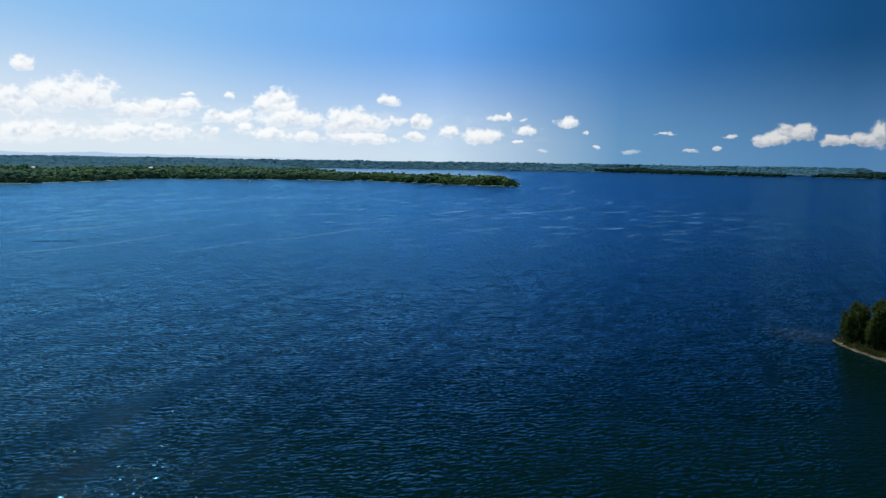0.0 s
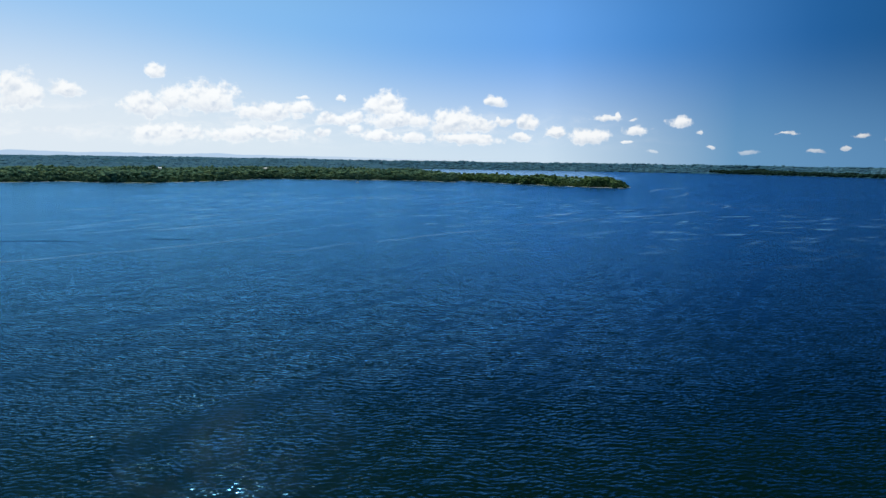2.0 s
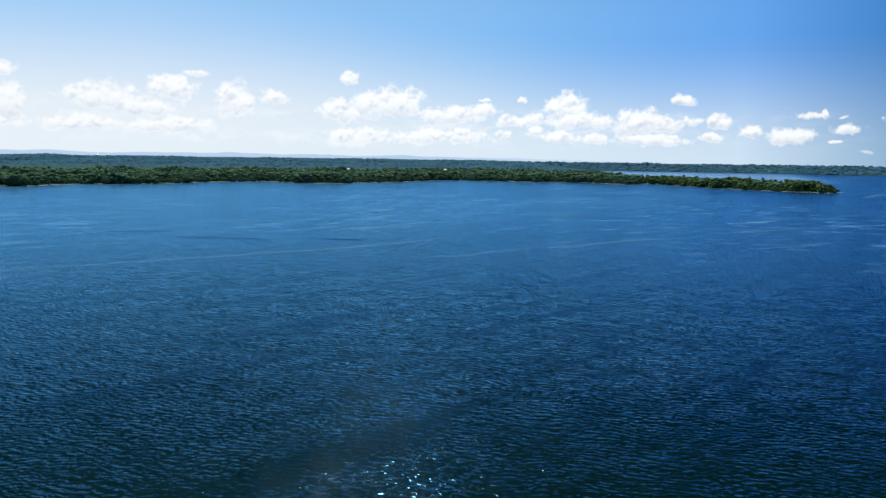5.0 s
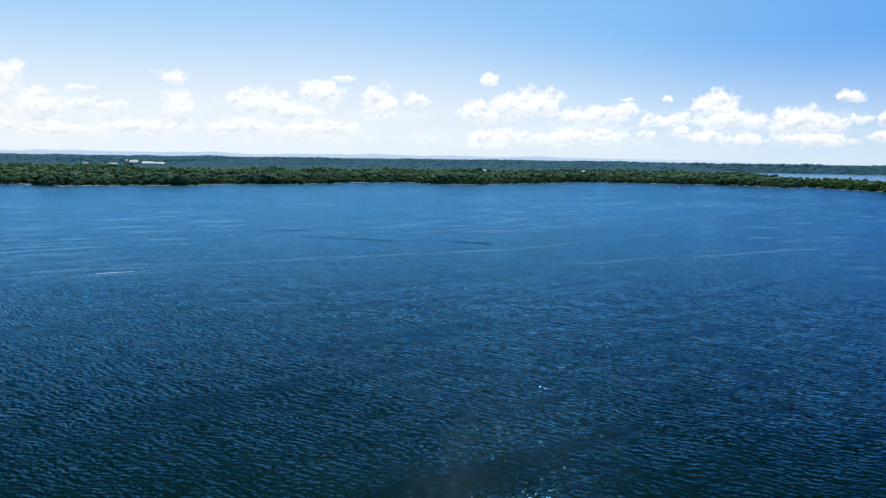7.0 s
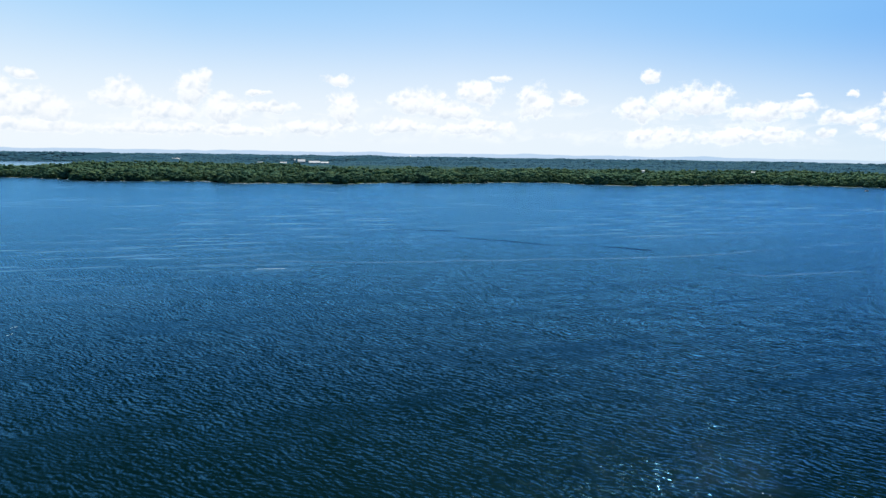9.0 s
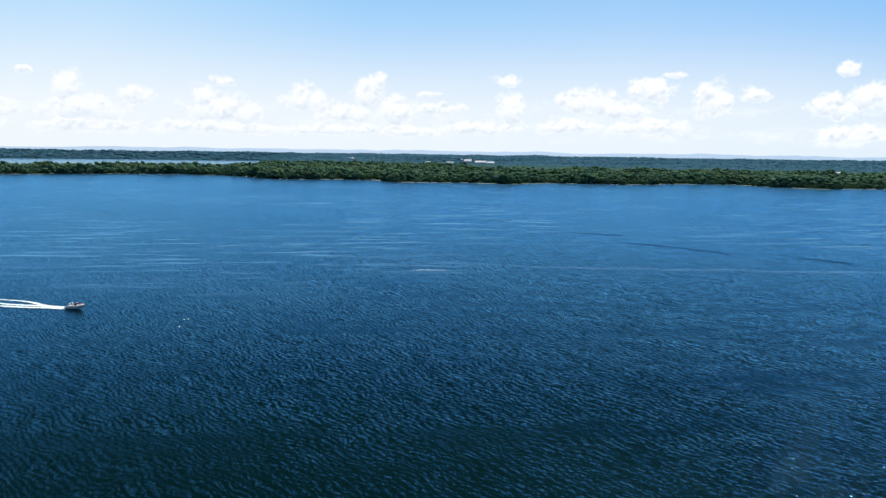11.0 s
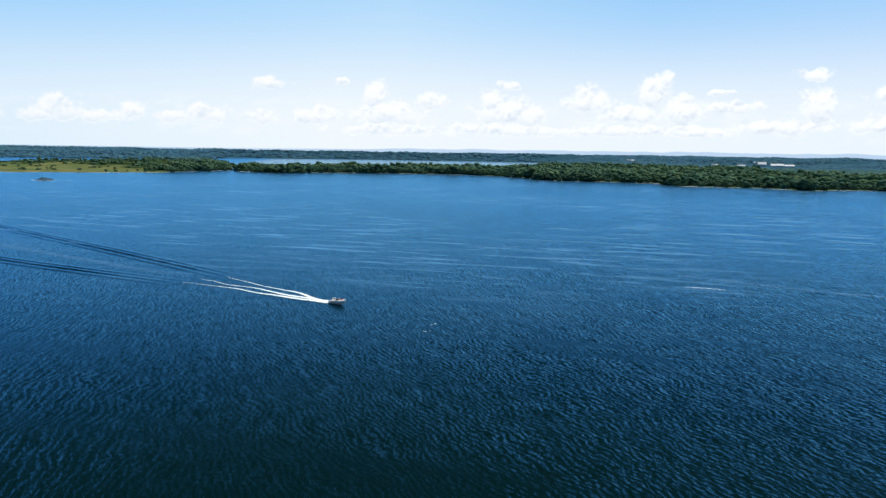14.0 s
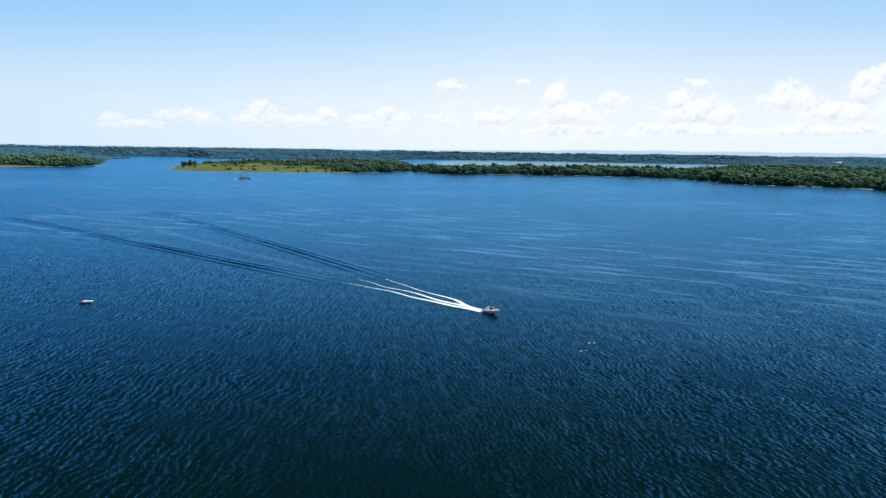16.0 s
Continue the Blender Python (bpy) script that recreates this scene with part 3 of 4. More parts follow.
def shore(x, y):
    """Metres inland from the nearest shore (negative: out on the water)."""
    r = np.hypot(x - HUB[0], y - HUB[1])
    a = np.degrees(np.arctan2(-(x - HUB[0]), y - HUB[1])) % 360
    far = 4560 + 60 * np.sin(np.radians(a * 9)) + 25 * np.sin(np.radians(a * 31)) - 560 * smooth(a, 96, 101) * smooth(a, 114.5, 112) + 90 * smooth(a, 330, 345)
    d = r - far
    for ring in (MAINLAND, MEADOW_POINT, WEST_SHORE, EAST_POINT, EAST_SHORE):
        d = np.maximum(d, inside(x, y, ring))
    return d + 7 * wobble(x, y, 90, 3) + 3 * wobble(x, y, 30, 4)


def land_height(x, y, d):
    r = np.hypot(x - HUB[0], y - HUB[1])
    up = 2.4 * (1 - np.exp(-np.maximum(d, 0) / 14)) + 1.2 * smooth(d, 30, 300) * (1 + wobble(x, y, 300, 5))
    turned = np.degrees(np.arctan2(-(x - HUB[0]), y - HUB[1]))
    vale = 1 - 0.75 * np.exp(-((turned - 57) / 6.0) ** 2) * smooth(r, 4330, 4130)
    far = vale * (1 - 0.6 * smooth(np.maximum(inside(x, y, EAST_POINT), inside(x, y, EAST_SHORE)), -80, 0)) * 46 * smooth(r, 3350, 4850) * np.clip(d / 260, 0, 1) + 3 * wobble(x, y, 900, 6) * smooth(d, 150, 900) * smooth(r, 3000, 4500)
    point = 8 * smooth(np.hypot(x, y), 1880, 2500) * smooth(inside(x, y, MEADOW_POINT), 0, 120)
    return np.where(d > 0, up + far + point, np.maximum(-3, d * 0.12))


def meadow(x, y):
    """Where open grass grows, 0 to 1."""
    front = inside(x, y, MEADOW_POINT)
    turned, r = np.degrees(np.arctan2(-x, y)), np.hypot(x, y) + 50 * wobble(x, y, 200, 21)
    depth = np.interp(turned, [98, 100, 103, 106, 114], [1850, 1960, 2150, 2300, 2430])
    g = smooth(turned, 98.6, 99.6) * smooth(r, depth + 30, depth - 30) * (front > -20)
    west = smooth(inside(x, y, WEST_SHORE), 95, 60) * smooth(x, -1935, -1905) * (y < -1000)
    return np.clip(g + west, 0, 1)


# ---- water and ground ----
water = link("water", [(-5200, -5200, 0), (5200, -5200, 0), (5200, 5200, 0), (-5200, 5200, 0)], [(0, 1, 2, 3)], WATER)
tagged(water, "deep blue lake water rippled by the wind", "water", kind="structure")


def ground_sheet():
    az0, az1, daz = -45.0, 140.0, 0.2
    angles = np.radians(np.concatenate([np.arange(az0, az1, daz), np.arange(az1, az0 + 360, 2.0), [az0 + 360]]))
    radii = np.concatenate([np.arange(1350, 2400, 16), np.arange(2400, 4000, 32), np.arange(4000, 4921, 40)])
    A, R = np.meshgrid(angles, radii, indexing="ij")
    x, y = HUB[0] - np.sin(A) * R, HUB[1] + np.cos(A) * R
    d = shore(x, y)
    z = land_height(x, y, d)
    n = len(radii)
    i, j = np.meshgrid(np.arange(len(angles) - 1), np.arange(n - 1), indexing="ij")
    a = i * n + j
    keep = np.maximum.reduce([z[:-1, :-1], z[1:, :-1], z[:-1, 1:], z[1:, 1:]]).ravel() > -0.4
    quads = np.stack([a, a + 1, a + n + 1, a + n], -1).reshape(-1, 4)[keep]
    tris = np.concatenate([quads[:, [0, 1, 2]], quads[:, [0, 2, 3]]])
    used, tris = np.unique(tris, return_inverse=True)
    tris = tris.reshape(-1, 3)
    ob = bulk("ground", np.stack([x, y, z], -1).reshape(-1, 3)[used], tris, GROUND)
    g = meadow(x, y).ravel()[used]
    ob.data.attributes.new("grass", "FLOAT", "POINT").data.foreach_set("value", g.astype(np.float32))
    # weight of the painted ground haze, rising with distance from the hub
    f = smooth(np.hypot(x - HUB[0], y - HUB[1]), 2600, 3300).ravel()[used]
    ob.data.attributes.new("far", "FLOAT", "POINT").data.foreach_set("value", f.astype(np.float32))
    return tagged(ob, "low wooded lake shores with thin pale beaches", "land", kind="structure")


ground_sheet()


# ---- woods ----
def blob():
    """A rough ball of twelve corners."""
    g = (1 + 5 ** 0.5) / 2
    v = np.array([(-1, g, 0), (1, g, 0), (-1, -g, 0), (1, -g, 0), (0, -1, g), (0, 1, g), (0, -1, -g), (0, 1, -g), (g, 0, -1), (g, 0, 1), (-g, 0, -1), (-g, 0, 1)], float)
    f = np.array([(0, 11, 5), (0, 5, 1), (0, 1, 7), (0, 7, 10), (0, 10, 11), (1, 5, 9), (5, 11, 4), (11, 10, 2), (10, 7, 6), (7, 1, 8),
                  (3, 9, 4), (3, 4, 2), (3, 2, 6), (3, 6, 8), (3, 8, 9), (4, 9, 5), (2, 4, 11), (6, 2, 10), (8, 6, 7), (9, 8, 1)])
    return v / np.linalg.norm(v[0]), f


BALL_V, BALL_F = blob()


def crown_shape(count, seed, plump=1.0):
    """A crown of unit width and height about 1: clumps heaped over a low middle, uneven in outline."""
    g = np.random.default_rng(seed)
    vs, fs = [], []
    for k in range(count):
        h = g.uniform(0.12, 1.0)
        reach = 0.42 * math.sqrt(max(0.03, 1 - (max(h - 0.42, 0) / 0.62) ** 2)) * (0.55 + 0.45 * min(1, h / 0.3))
        a, q = g.uniform(0, 6.3), math.sqrt(g.uniform(0.0, 1.0))
        size = g.uniform(0.13, 0.24) * (12 / max(count, 5)) ** 0.33 * plump
        v = BALL_V * size * g.uniform(0.6, 1.35, (12, 1)) * (1, 1, 0.8)
        vs.append(v + (math.cos(a) * q * reach, math.sin(a) * q * reach, h * 0.86))
        fs.append(BALL_F + 12 * k)
    return np.concatenate(vs), np.concatenate(fs)


def scatter(r0, r1, step, a0, a1, seed):
    """Jittered places over a fan of the plan round the hub."""
    g = np.random.default_rng(seed)
    xs, ys = [], []
    r = r0
    while r < r1:
        s = step(r)
        n = max(1, int(radians(a1 - a0) * r / s))
        a = np.radians(a0) + (np.arange(n) + g.uniform(-0.8, 0.8, n)) * radians(a1 - a0) / n
        q = r + g.uniform(-1.3, 1.3, n) * s
        xs.append(HUB[0] - np.sin(a) * q), ys.append(HUB[1] + np.cos(a) * q)
        r += s
    return np.concatenate(xs), np.concatenate(ys)


def plant(name, x, y, z, height, width, shapes, mat, trunks=False):
    """One mesh of many crowns; each takes one of the shapes, turned at random."""
    vs, fs, base = [], [], 0
    pick = rng.integers(0, len(shapes), len(x))
    spin = rng.uniform(0, 2 * np.pi, len(x))
    for k, (sv, sf) in enumerate(shapes):
        w = np.where(pick == k)[0]
        if not len(w):
            continue
        c, s = np.cos(spin[w])[:, None], np.sin(spin[w])[:, None]
        px = (sv[None, :, 0] * c - sv[None, :, 1] * s) * width[w, None] + x[w, None]
        py = (sv[None, :, 0] * s + sv[None, :, 1] * c) * width[w, None] + y[w, None]
        pz = sv[None, :, 2] * height[w, None] + z[w, None]
        vs.append(np.stack([px, py, pz], -1).reshape(-1, 3))
        fs.append((sf[None] + (np.arange(len(w)) * len(sv))[:, None, None] + base).reshape(-1, 3))
        base += len(w) * len(sv)
    return bulk(name, np.concatenate(vs), np.concatenate(fs), mat)


FULL = [crown_shape(12, k) for k in range(8)]
HALF = [crown_shape(7, 20 + k, 1.15) for k in range(6)]


def dome_shape(seed):
    """The rounded top of a clump of trees grown together, unit width, unit height, uneven."""
    g = np.random.default_rng(seed)
    vs, fs, n = [(0, 0, 1.0)], [], 9
    for k, q in enumerate((0.4, 0.75, 1.05)):
        a = np.arange(n) * 2 * np.pi / n + g.uniform(0, 1)
        rad = 0.5 * q * g.uniform(0.85, 1.15, n)
        vs += list(np.stack([np.cos(a) * rad, np.sin(a) * rad, np.maximum(1 - q * q, -0.1) * g.uniform(0.75, 1.2, n)], -1))
        for j in range(n):
            p, r = 1 + k * n + j, 1 + k * n + (j + 1) % n
            fs += [(0, p, r)] if k == 0 else [(p - n, p, r), (p - n, r, r - n)]
    return np.array(vs, float), np.array(fs)


LOW = [dome_shape(40 + k) for k in range(6)]


# the belt of trees along the shore
sx, sy = scatter(1400, 2350, lambda r: 9.5, -8, 131, 1)
sd = shore(sx, sy)
ok = (sd > 2.5) & (sd < 75) & (meadow(sx, sy) < 0.5) & (rng.uniform(0, 1, len(sx)) > 0.12)
sx, sy, sd = sx[ok], sy[ok], sd[ok]
sz = land_height(sx, sy, sd)
sh = (15.5 + 4.5 * wobble(sx, sy, 140, 12) + rng.normal(0, 2.6, len(sx))) * (0.72 + 0.28 * smooth(sd, 4, 35))
low_point = sx * 0.992 + sy * 0.126 > 10                         # the outer end of the shore is low scrub
sh = np.clip(sh, 6, 24) * np.where(low_point & (sy > 1500), 0.95, 1.0)
sw = sh * rng.uniform(0.8, 1.7, len(sx))
shore_trees = (sx, sy, sz - 0.5, sh, sw)

# the woods behind, seen as a canopy
mx, my = scatter(1400, 3300, lambda r: 16 + (r - 1400) * 0.005, -8, 131, 2)
md = shore(mx, my)
ok = (md > 60) & (md < 900) & (meadow(mx, my) < 0.5) & (wobble(mx, my, 420, 13) < 1.1)
mx, my, md = mx[ok], my[ok], md[ok]
mz = land_height(mx, my, md)
mh = np.clip(15 + 4.5 * wobble(mx, my, 190, 14) + rng.uniform(-3, 3, len(mx)), 7, 24)
mh *= np.where((mx * 0.992 + my * 0.126 > 10) & (my > 1500), 0.9, 1.0)
mw = rng.uniform(14, 34, len(mx))
sparse = inside(mx, my, MEADOW_POINT) > 0                        # on the open point the trees are low and scattered
mh, mw = np.where(sparse, 0.5 * mh, mh), np.where(sparse, 0.7 * mw, mw)
keep = ~sparse | (wobble(mx, my, 110, 19) > 0.1)
mx, my, md, mz, mh, mw = (v[keep] for v in (mx, my, md, mz, mh, mw))
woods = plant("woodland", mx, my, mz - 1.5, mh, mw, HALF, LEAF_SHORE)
tagged(woods, "broadleaved green woodland canopy behind the lake shore", "woods", kind="stuff")

fx, fy = scatter(2300, 4900, lambda r: 17 + (r - 2300) * 0.004, -42, 138, 5)
fd = shore(fx, fy)
ok = (fd > 12) & ((fd > 850) | (np.hypot(fx - HUB[0], fy - HUB[1]) > 3250) | (fx > 300)) & (wobble(fx, fy, 520, 15) < 1.6)
town_a, town_r = np.degrees(np.arctan2(-(fx - HUB[0]), fy - HUB[1])), np.hypot(fx - HUB[0], fy - HUB[1])
ok &= ~((town_a > 53.5) & (town_a < 61.5) & (town_r > 3900) & (town_r < 4110))
fx, fy, fd = fx[ok], fy[ok], fd[ok]
fz = land_height(fx, fy, fd)
fh = np.clip(4.6 + 1.3 * wobble(fx, fy, 240, 16) + rng.uniform(-1.0, 1.0, len(fx)), 2.5, 8)
fw = rng.uniform(24, 44, len(fx))
east = np.maximum(inside(fx, fy, EAST_POINT), inside(fx, fy, EAST_SHORE)) > 0
ex, ey = scatter(3250, 4880, lambda r: 15, -46, -8, 6)
ed_ = shore(ex, ey)
ok = (np.maximum(inside(ex, ey, EAST_POINT), inside(ex, ey, EAST_SHORE)) > 0) & (ed_ > 4)
ex, ey, ed_ = ex[ok], ey[ok], ed_[ok]
eh = np.clip(15 + 2.0 * wobble(ex, ey, 150, 17) + rng.uniform(-2, 2, len(ex)), 10, 20)
east_woods = plant("east_woodland", ex, ey, land_height(ex, ey, ed_) - 2.0, eh, rng.uniform(17, 27, len(ex)), HALF, LEAF_EAST)
tagged(east_woods, "dark wooded point on the far side of the lake", "woods", kind="stuff")
fx, fy, fz, fh, fw = (v[~east] for v in (fx, fy, fz, fh, fw))
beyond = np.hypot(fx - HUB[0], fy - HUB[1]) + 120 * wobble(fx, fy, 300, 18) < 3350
far_woods = plant("far_woodland", *(v[~beyond] for v in (fx, fy, fz - 0.2, fh, fw)), LOW, LEAF_FAR_HAZED)
tagged(far_woods, "distant woods reaching to the horizon, blue haze painted into their colour", "woods", kind="stuff")
inland_woods = plant("inland_woodland", *(v[beyond] for v in (fx, fy, fz - 0.2, fh * 1.3, fw)), LOW, LEAF_MID_HAZED)
tagged(inland_woods, "green woods well inland of the lake shore, bluish with painted haze", "woods", kind="stuff")

# single trees at the water's edge stand out from the belt; the rest of it is one mass
tx, ty, tz, th, tw = shore_trees
lone = np.zeros(len(tx), bool)
edge_of = shore(tx, ty)
pick = np.where((edge_of < 20) & (tx < -400) & (ty > 250))[0]
lone[pick[np.linspace(0, len(pick) - 1, 220).astype(int)]] = True
scrub = low_point & (ty > 1500)
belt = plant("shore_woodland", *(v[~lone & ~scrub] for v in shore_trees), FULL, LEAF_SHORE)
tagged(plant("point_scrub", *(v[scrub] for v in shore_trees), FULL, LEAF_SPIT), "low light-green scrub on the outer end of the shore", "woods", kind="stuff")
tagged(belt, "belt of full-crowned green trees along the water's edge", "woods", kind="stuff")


def shore_tree(k):
    """A broadleaved tree one metre wide and one metre tall, to be scaled."""
    ob = thing("tree", (0, 0, 0), 0, "full-crowned green broadleaved tree at the water's edge", "tree", "trees along the shore")
    part("trunk", tube([(0, 0, -0.03), (0.01, 0, 0.2), (-0.01, 0.01, 0.45), (0, 0, 0.7)], [0.035, 0.026, 0.018, 0.006], 6), BARK, ob)
    v, f = crown_shape(16, 70 + k)
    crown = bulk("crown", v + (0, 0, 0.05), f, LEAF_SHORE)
    crown.parent = ob
    return ob


models = [shore_tree(k) for k in range(5)]
for n, i in enumerate(np.where(lone)[0]):
    m = pose(tx[i], ty[i], tz[i], 0, 0, float(rng.uniform(0, 360)))
    if n < len(models):
        ob = models[n]
        ob.matrix_basis = m
    else:
        ob = copy_thing(models[n % len(models)], m)
    ob.scale = (float(tw[i]), float(tw[i]), float(th[i]))


# shrubs over the open point
bx, by = scatter(1700, 2450, lambda r: 27, 97, 126, 8)
bd = shore(bx, by)
ok = (bd > 6) & (meadow(bx, by) > 0.5) & (wobble(bx, by, 160, 31) > 0.75)
bx, by, bd = bx[ok], by[ok], bd[ok]
bh = rng.uniform(2.0, 7.0, len(bx))
shrubs = plant("shrubs", bx, by, land_height(bx, by, bd) - 0.3, bh, bh * rng.uniform(1.2, 2.4, len(bx)), HALF, LEAF_SHORE)
tagged(shrubs, "scattered dark green shrubs over the grassy point", "shrub", kind="stuff")


# ---- the wooded island close by ----
ISLAND = [(132.6, 239.7), (143.6, 243.7), (160.6, 246.7), (190.6, 241.7), (210.6, 221.7), (200.6, 196.7), (175.6, 186.7), (151.6, 192.7), (136.6, 208.7), (132.1, 225.7)]


def island_depth(x, y):
    return inside(x, y, ISLAND) + 0.9 * wobble(x, y, 14, 41)


def island_height(x, y):
    d = island_depth(x, y)
    return np.where(d > 0, 2.6 * (1 - np.exp(-d / 7)) + 0.15 * wobble(x, y, 5, 42), np.maximum(-2.5, d * 0.22))


def wooded_island():
    gx, gy = np.meshgrid(np.arange(115, 228, 1.0), np.arange(172, 260, 1.0), indexing="ij")
    z = island_height(gx, gy)
    n = gx.shape[1]
    i, j = np.meshgrid(np.arange(gx.shape[0] - 1), np.arange(n - 1), indexing="ij")
    a = (i * n + j).ravel()
    ob = bulk("island_ground", np.stack([gx, gy, z], -1).reshape(-1, 3), np.concatenate([np.stack([a, a + n, a + n + 1], -1), np.stack([a, a + n + 1, a + 1], -1)]), ISLAND_SOIL)
    ob.data.attributes.new("grass", "FLOAT", "POINT").data.foreach_set("value", np.full(z.size, 0.0, np.float32))
    ob.data.attributes.new("far", "FLOAT", "POINT")
    tagged(ob, "small low island ringed by pale stones", "island", kind="structure")


wooded_island()


def leafy(points, spread, count, size, seed):
    """Leaf sprays: small bent cards thrown round the limb ends."""
    g = np.random.default_rng(seed)
    c = np.repeat(np.array(points), count, axis=0)
    c = c + g.normal(0, 1, c.shape) * spread * (1, 1, 0.7)
    a, b = g.normal(0, 1, c.shape), g.normal(0, 1, c.shape)
    a /= np.linalg.norm(a, axis=1, keepdims=True)
    b -= a * (a * b).sum(1, keepdims=True)
    b /= np.linalg.norm(b, axis=1, keepdims=True)
    s = size * g.uniform(0.6, 1.4, (len(c), 1))
    v = np.stack([c - a * s, c + b * s * 0.55, c + a * s, c - b * s * 0.55 - (0, 0, 0.15 * size)], 1).reshape(-1, 3)
    k = np.arange(len(c))[:, None] * 4
    return v, np.concatenate([k + (0, 1, 2), k + (0, 2, 3)])


def island_tree(seed, height):
    g = random.Random(seed)
    ob = thing("tree", (0, 0, 0), 0, "tall dark green tree rooted among stones on the island", "tree", "trees on the island")
    lean = g.uniform(-0.6, 0.6)
    top = height * 0.8
    part("trunk", tube([(0, 0, -0.4), (lean * 0.2, 0.1, height * 0.2), (lean * 0.6, 0, height * 0.5), (lean, -0.1, top)], [0.34, 0.27, 0.18, 0.05], 9), BARK, ob, smooth=True)
    ends = []
    for k in range(15):
        z = height * (0.10 + 0.058 * k)
        a, reach = k * 2.4 + g.uniform(-0.4, 0.4), height * (0.30 - 0.013 * abs(k - 5)) * g.uniform(0.7, 1.05)
        tip = (math.cos(a) * reach + lean * z / height, math.sin(a) * reach, z + reach * g.uniform(0.2, 0.6))
        mid = (tip[0] * 0.5, tip[1] * 0.5, z + reach * 0.15)
        part("limb", tube([(lean * z / height, 0, z), mid, tip], [0.10, 0.07, 0.025], 6), BARK, ob, smooth=True)
        ends += [mid, tip, tuple(0.3 * m + 0.7 * q for m, q in zip(mid, tip)), (tip[0] * 0.8, tip[1] * 0.8, tip[2] + 0.9), (tip[0], tip[1], tip[2] - 0.8)]
    ends += [(lean, 0, height * 0.9), (lean * 0.9, 0.3, height * 0.95), (0.4, 0.2, height * 0.84)]
    v, f = leafy(ends, height * 0.045, 44, 0.42, seed)
    crown = bulk("crown", v, f, LEAF, smooth=False)
    crown.parent = ob
    return ob


spots = [(136.2, 236.2, 8.5), (138.6, 240.0, 8.0), (137.8, 231.5, 9.5), (135.6, 233.2, 7.0), (137.6, 232.2, 12.0), (140.6, 225.7, 13.0), (141.1, 237.3, 11.0), (147.1, 219.2, 13.0), (148.6, 230.7, 14.0), (150.6, 240.2, 12.5), (155.6, 223.7, 13.5), (156.6, 233.7, 14.0), (153.6, 208.7, 12.5), (163.6, 239.7, 12.5), (165.6, 216.7, 13.5), (166.6, 227.7, 14.5), (177.6, 234.7, 13.0), (179.6, 220.7, 14.0), (175.6, 202.7, 12.0), (191.6, 226.7, 13.0), (193.6, 210.7, 12.5), (144.6, 211.7, 11.0), (138.1, 224.7, 8.5)]
models = [island_tree(100 + k, 15.0) for k in range(4)]
for n, (x, y, h) in enumerate(spots):
    m = pose(x, y, float(island_height(np.array(x), np.array(y))), 0, 0, 77.0 * n)
    if n < 4:
        ob = models[n]
        ob.matrix_basis = m
    else:
        ob = copy_thing(models[n % 4], m)
    ob.scale = (h / 15.0,) * 3

qx, qy = np.meshgrid(np.arange(129.6, 213.6, 2.6), np.arange(184.7, 248.7, 2.6))
qx, qy = (qx + rng.uniform(-1, 1, qx.shape)).ravel(), (qy + rng.uniform(-1, 1, qy.shape)).ravel()
qd = island_depth(qx, qy)
ok = (qd > 0.6) & (rng.uniform(0, 1, len(qx)) < 0.9)
bush_at = np.stack([qx, qy, island_height(qx, qy) + 0.9], -1)[ok]
v, f = leafy(bush_at, 0.75, 60, 0.24, 9)
tagged(bulk("undergrowth", v, f, LEAF_UNDER, smooth=False), "dense dark bushes under the island trees", "shrub", kind="stuff")

# pale stones along its edge
stone_v, stone_f = [], []
g = np.random.default_rng(12)
for x, y in zip(g.uniform(123, 218, 5000), g.uniform(180, 252, 5000)):
    d = float(island_depth(np.array(x), np.array(y)))
    if -0.4 < d < 0.7:
        s = g.uniform(0.15, 0.55)
        stone_v.append(BALL_V * s * g.uniform(0.7, 1.25, (12, 1)) * (1.2, 0.9, 0.6) + (x, y, float(island_height(np.array(x), np.array(y))) + s * 0.15))
        stone_f.append(BALL_F + 12 * (len(stone_v) - 1))
tagged(bulk("shore_stones", np.concatenate(stone_v), np.concatenate(stone_f), ROCK, smooth=False), "pale weathered stones along the island's waterline", "stone", kind="stuff")


# ---- a bare islet with shrubs far out ----
def islet():
    ob = thing("islet", (-1382, -397, 0), 25, "tiny dark rock islet with low shrubs and a fringe of surf", "islet")
    g = np.random.default_rng(3)
    gx, gy = np.meshgrid(np.linspace(-1, 1, 25), np.linspace(-1, 1, 17), indexing="ij")
    q = np.hypot(gx, gy)
    z = np.where(q < 1, 1.3 * (1 - q ** 2) * (1 + 0.35 * np.sin(gx * 7) * np.cos(gy * 5)), -1.5 * (q - 1)) - 0.1
    n = 17
    i, j = np.meshgrid(np.arange(24), np.arange(16), indexing="ij")
    a = (i * n + j).ravel()
    rock = bulk("rock", np.stack([gx * 8, gy * 17, z], -1).reshape(-1, 3), np.concatenate([np.stack([a, a + n, a + n + 1], -1), np.stack([a, a + n + 1, a + 1], -1)]), DARK_ROCK)
    rock.parent = ob
    for x, y, h in ((0, -8, 3.2), (1, -3, 5.0), (-1, 2, 4.0), (0, 7, 3.0), (1, 11, 2.0)):
        v, f = crown_shape(12, int(50 + y))
        bush = bulk("shrub", v * (h * 1.5, h * 1.5, h) + (x, y, 0.6), f, LEAF)
        bush.parent = ob
    return ob


islet()


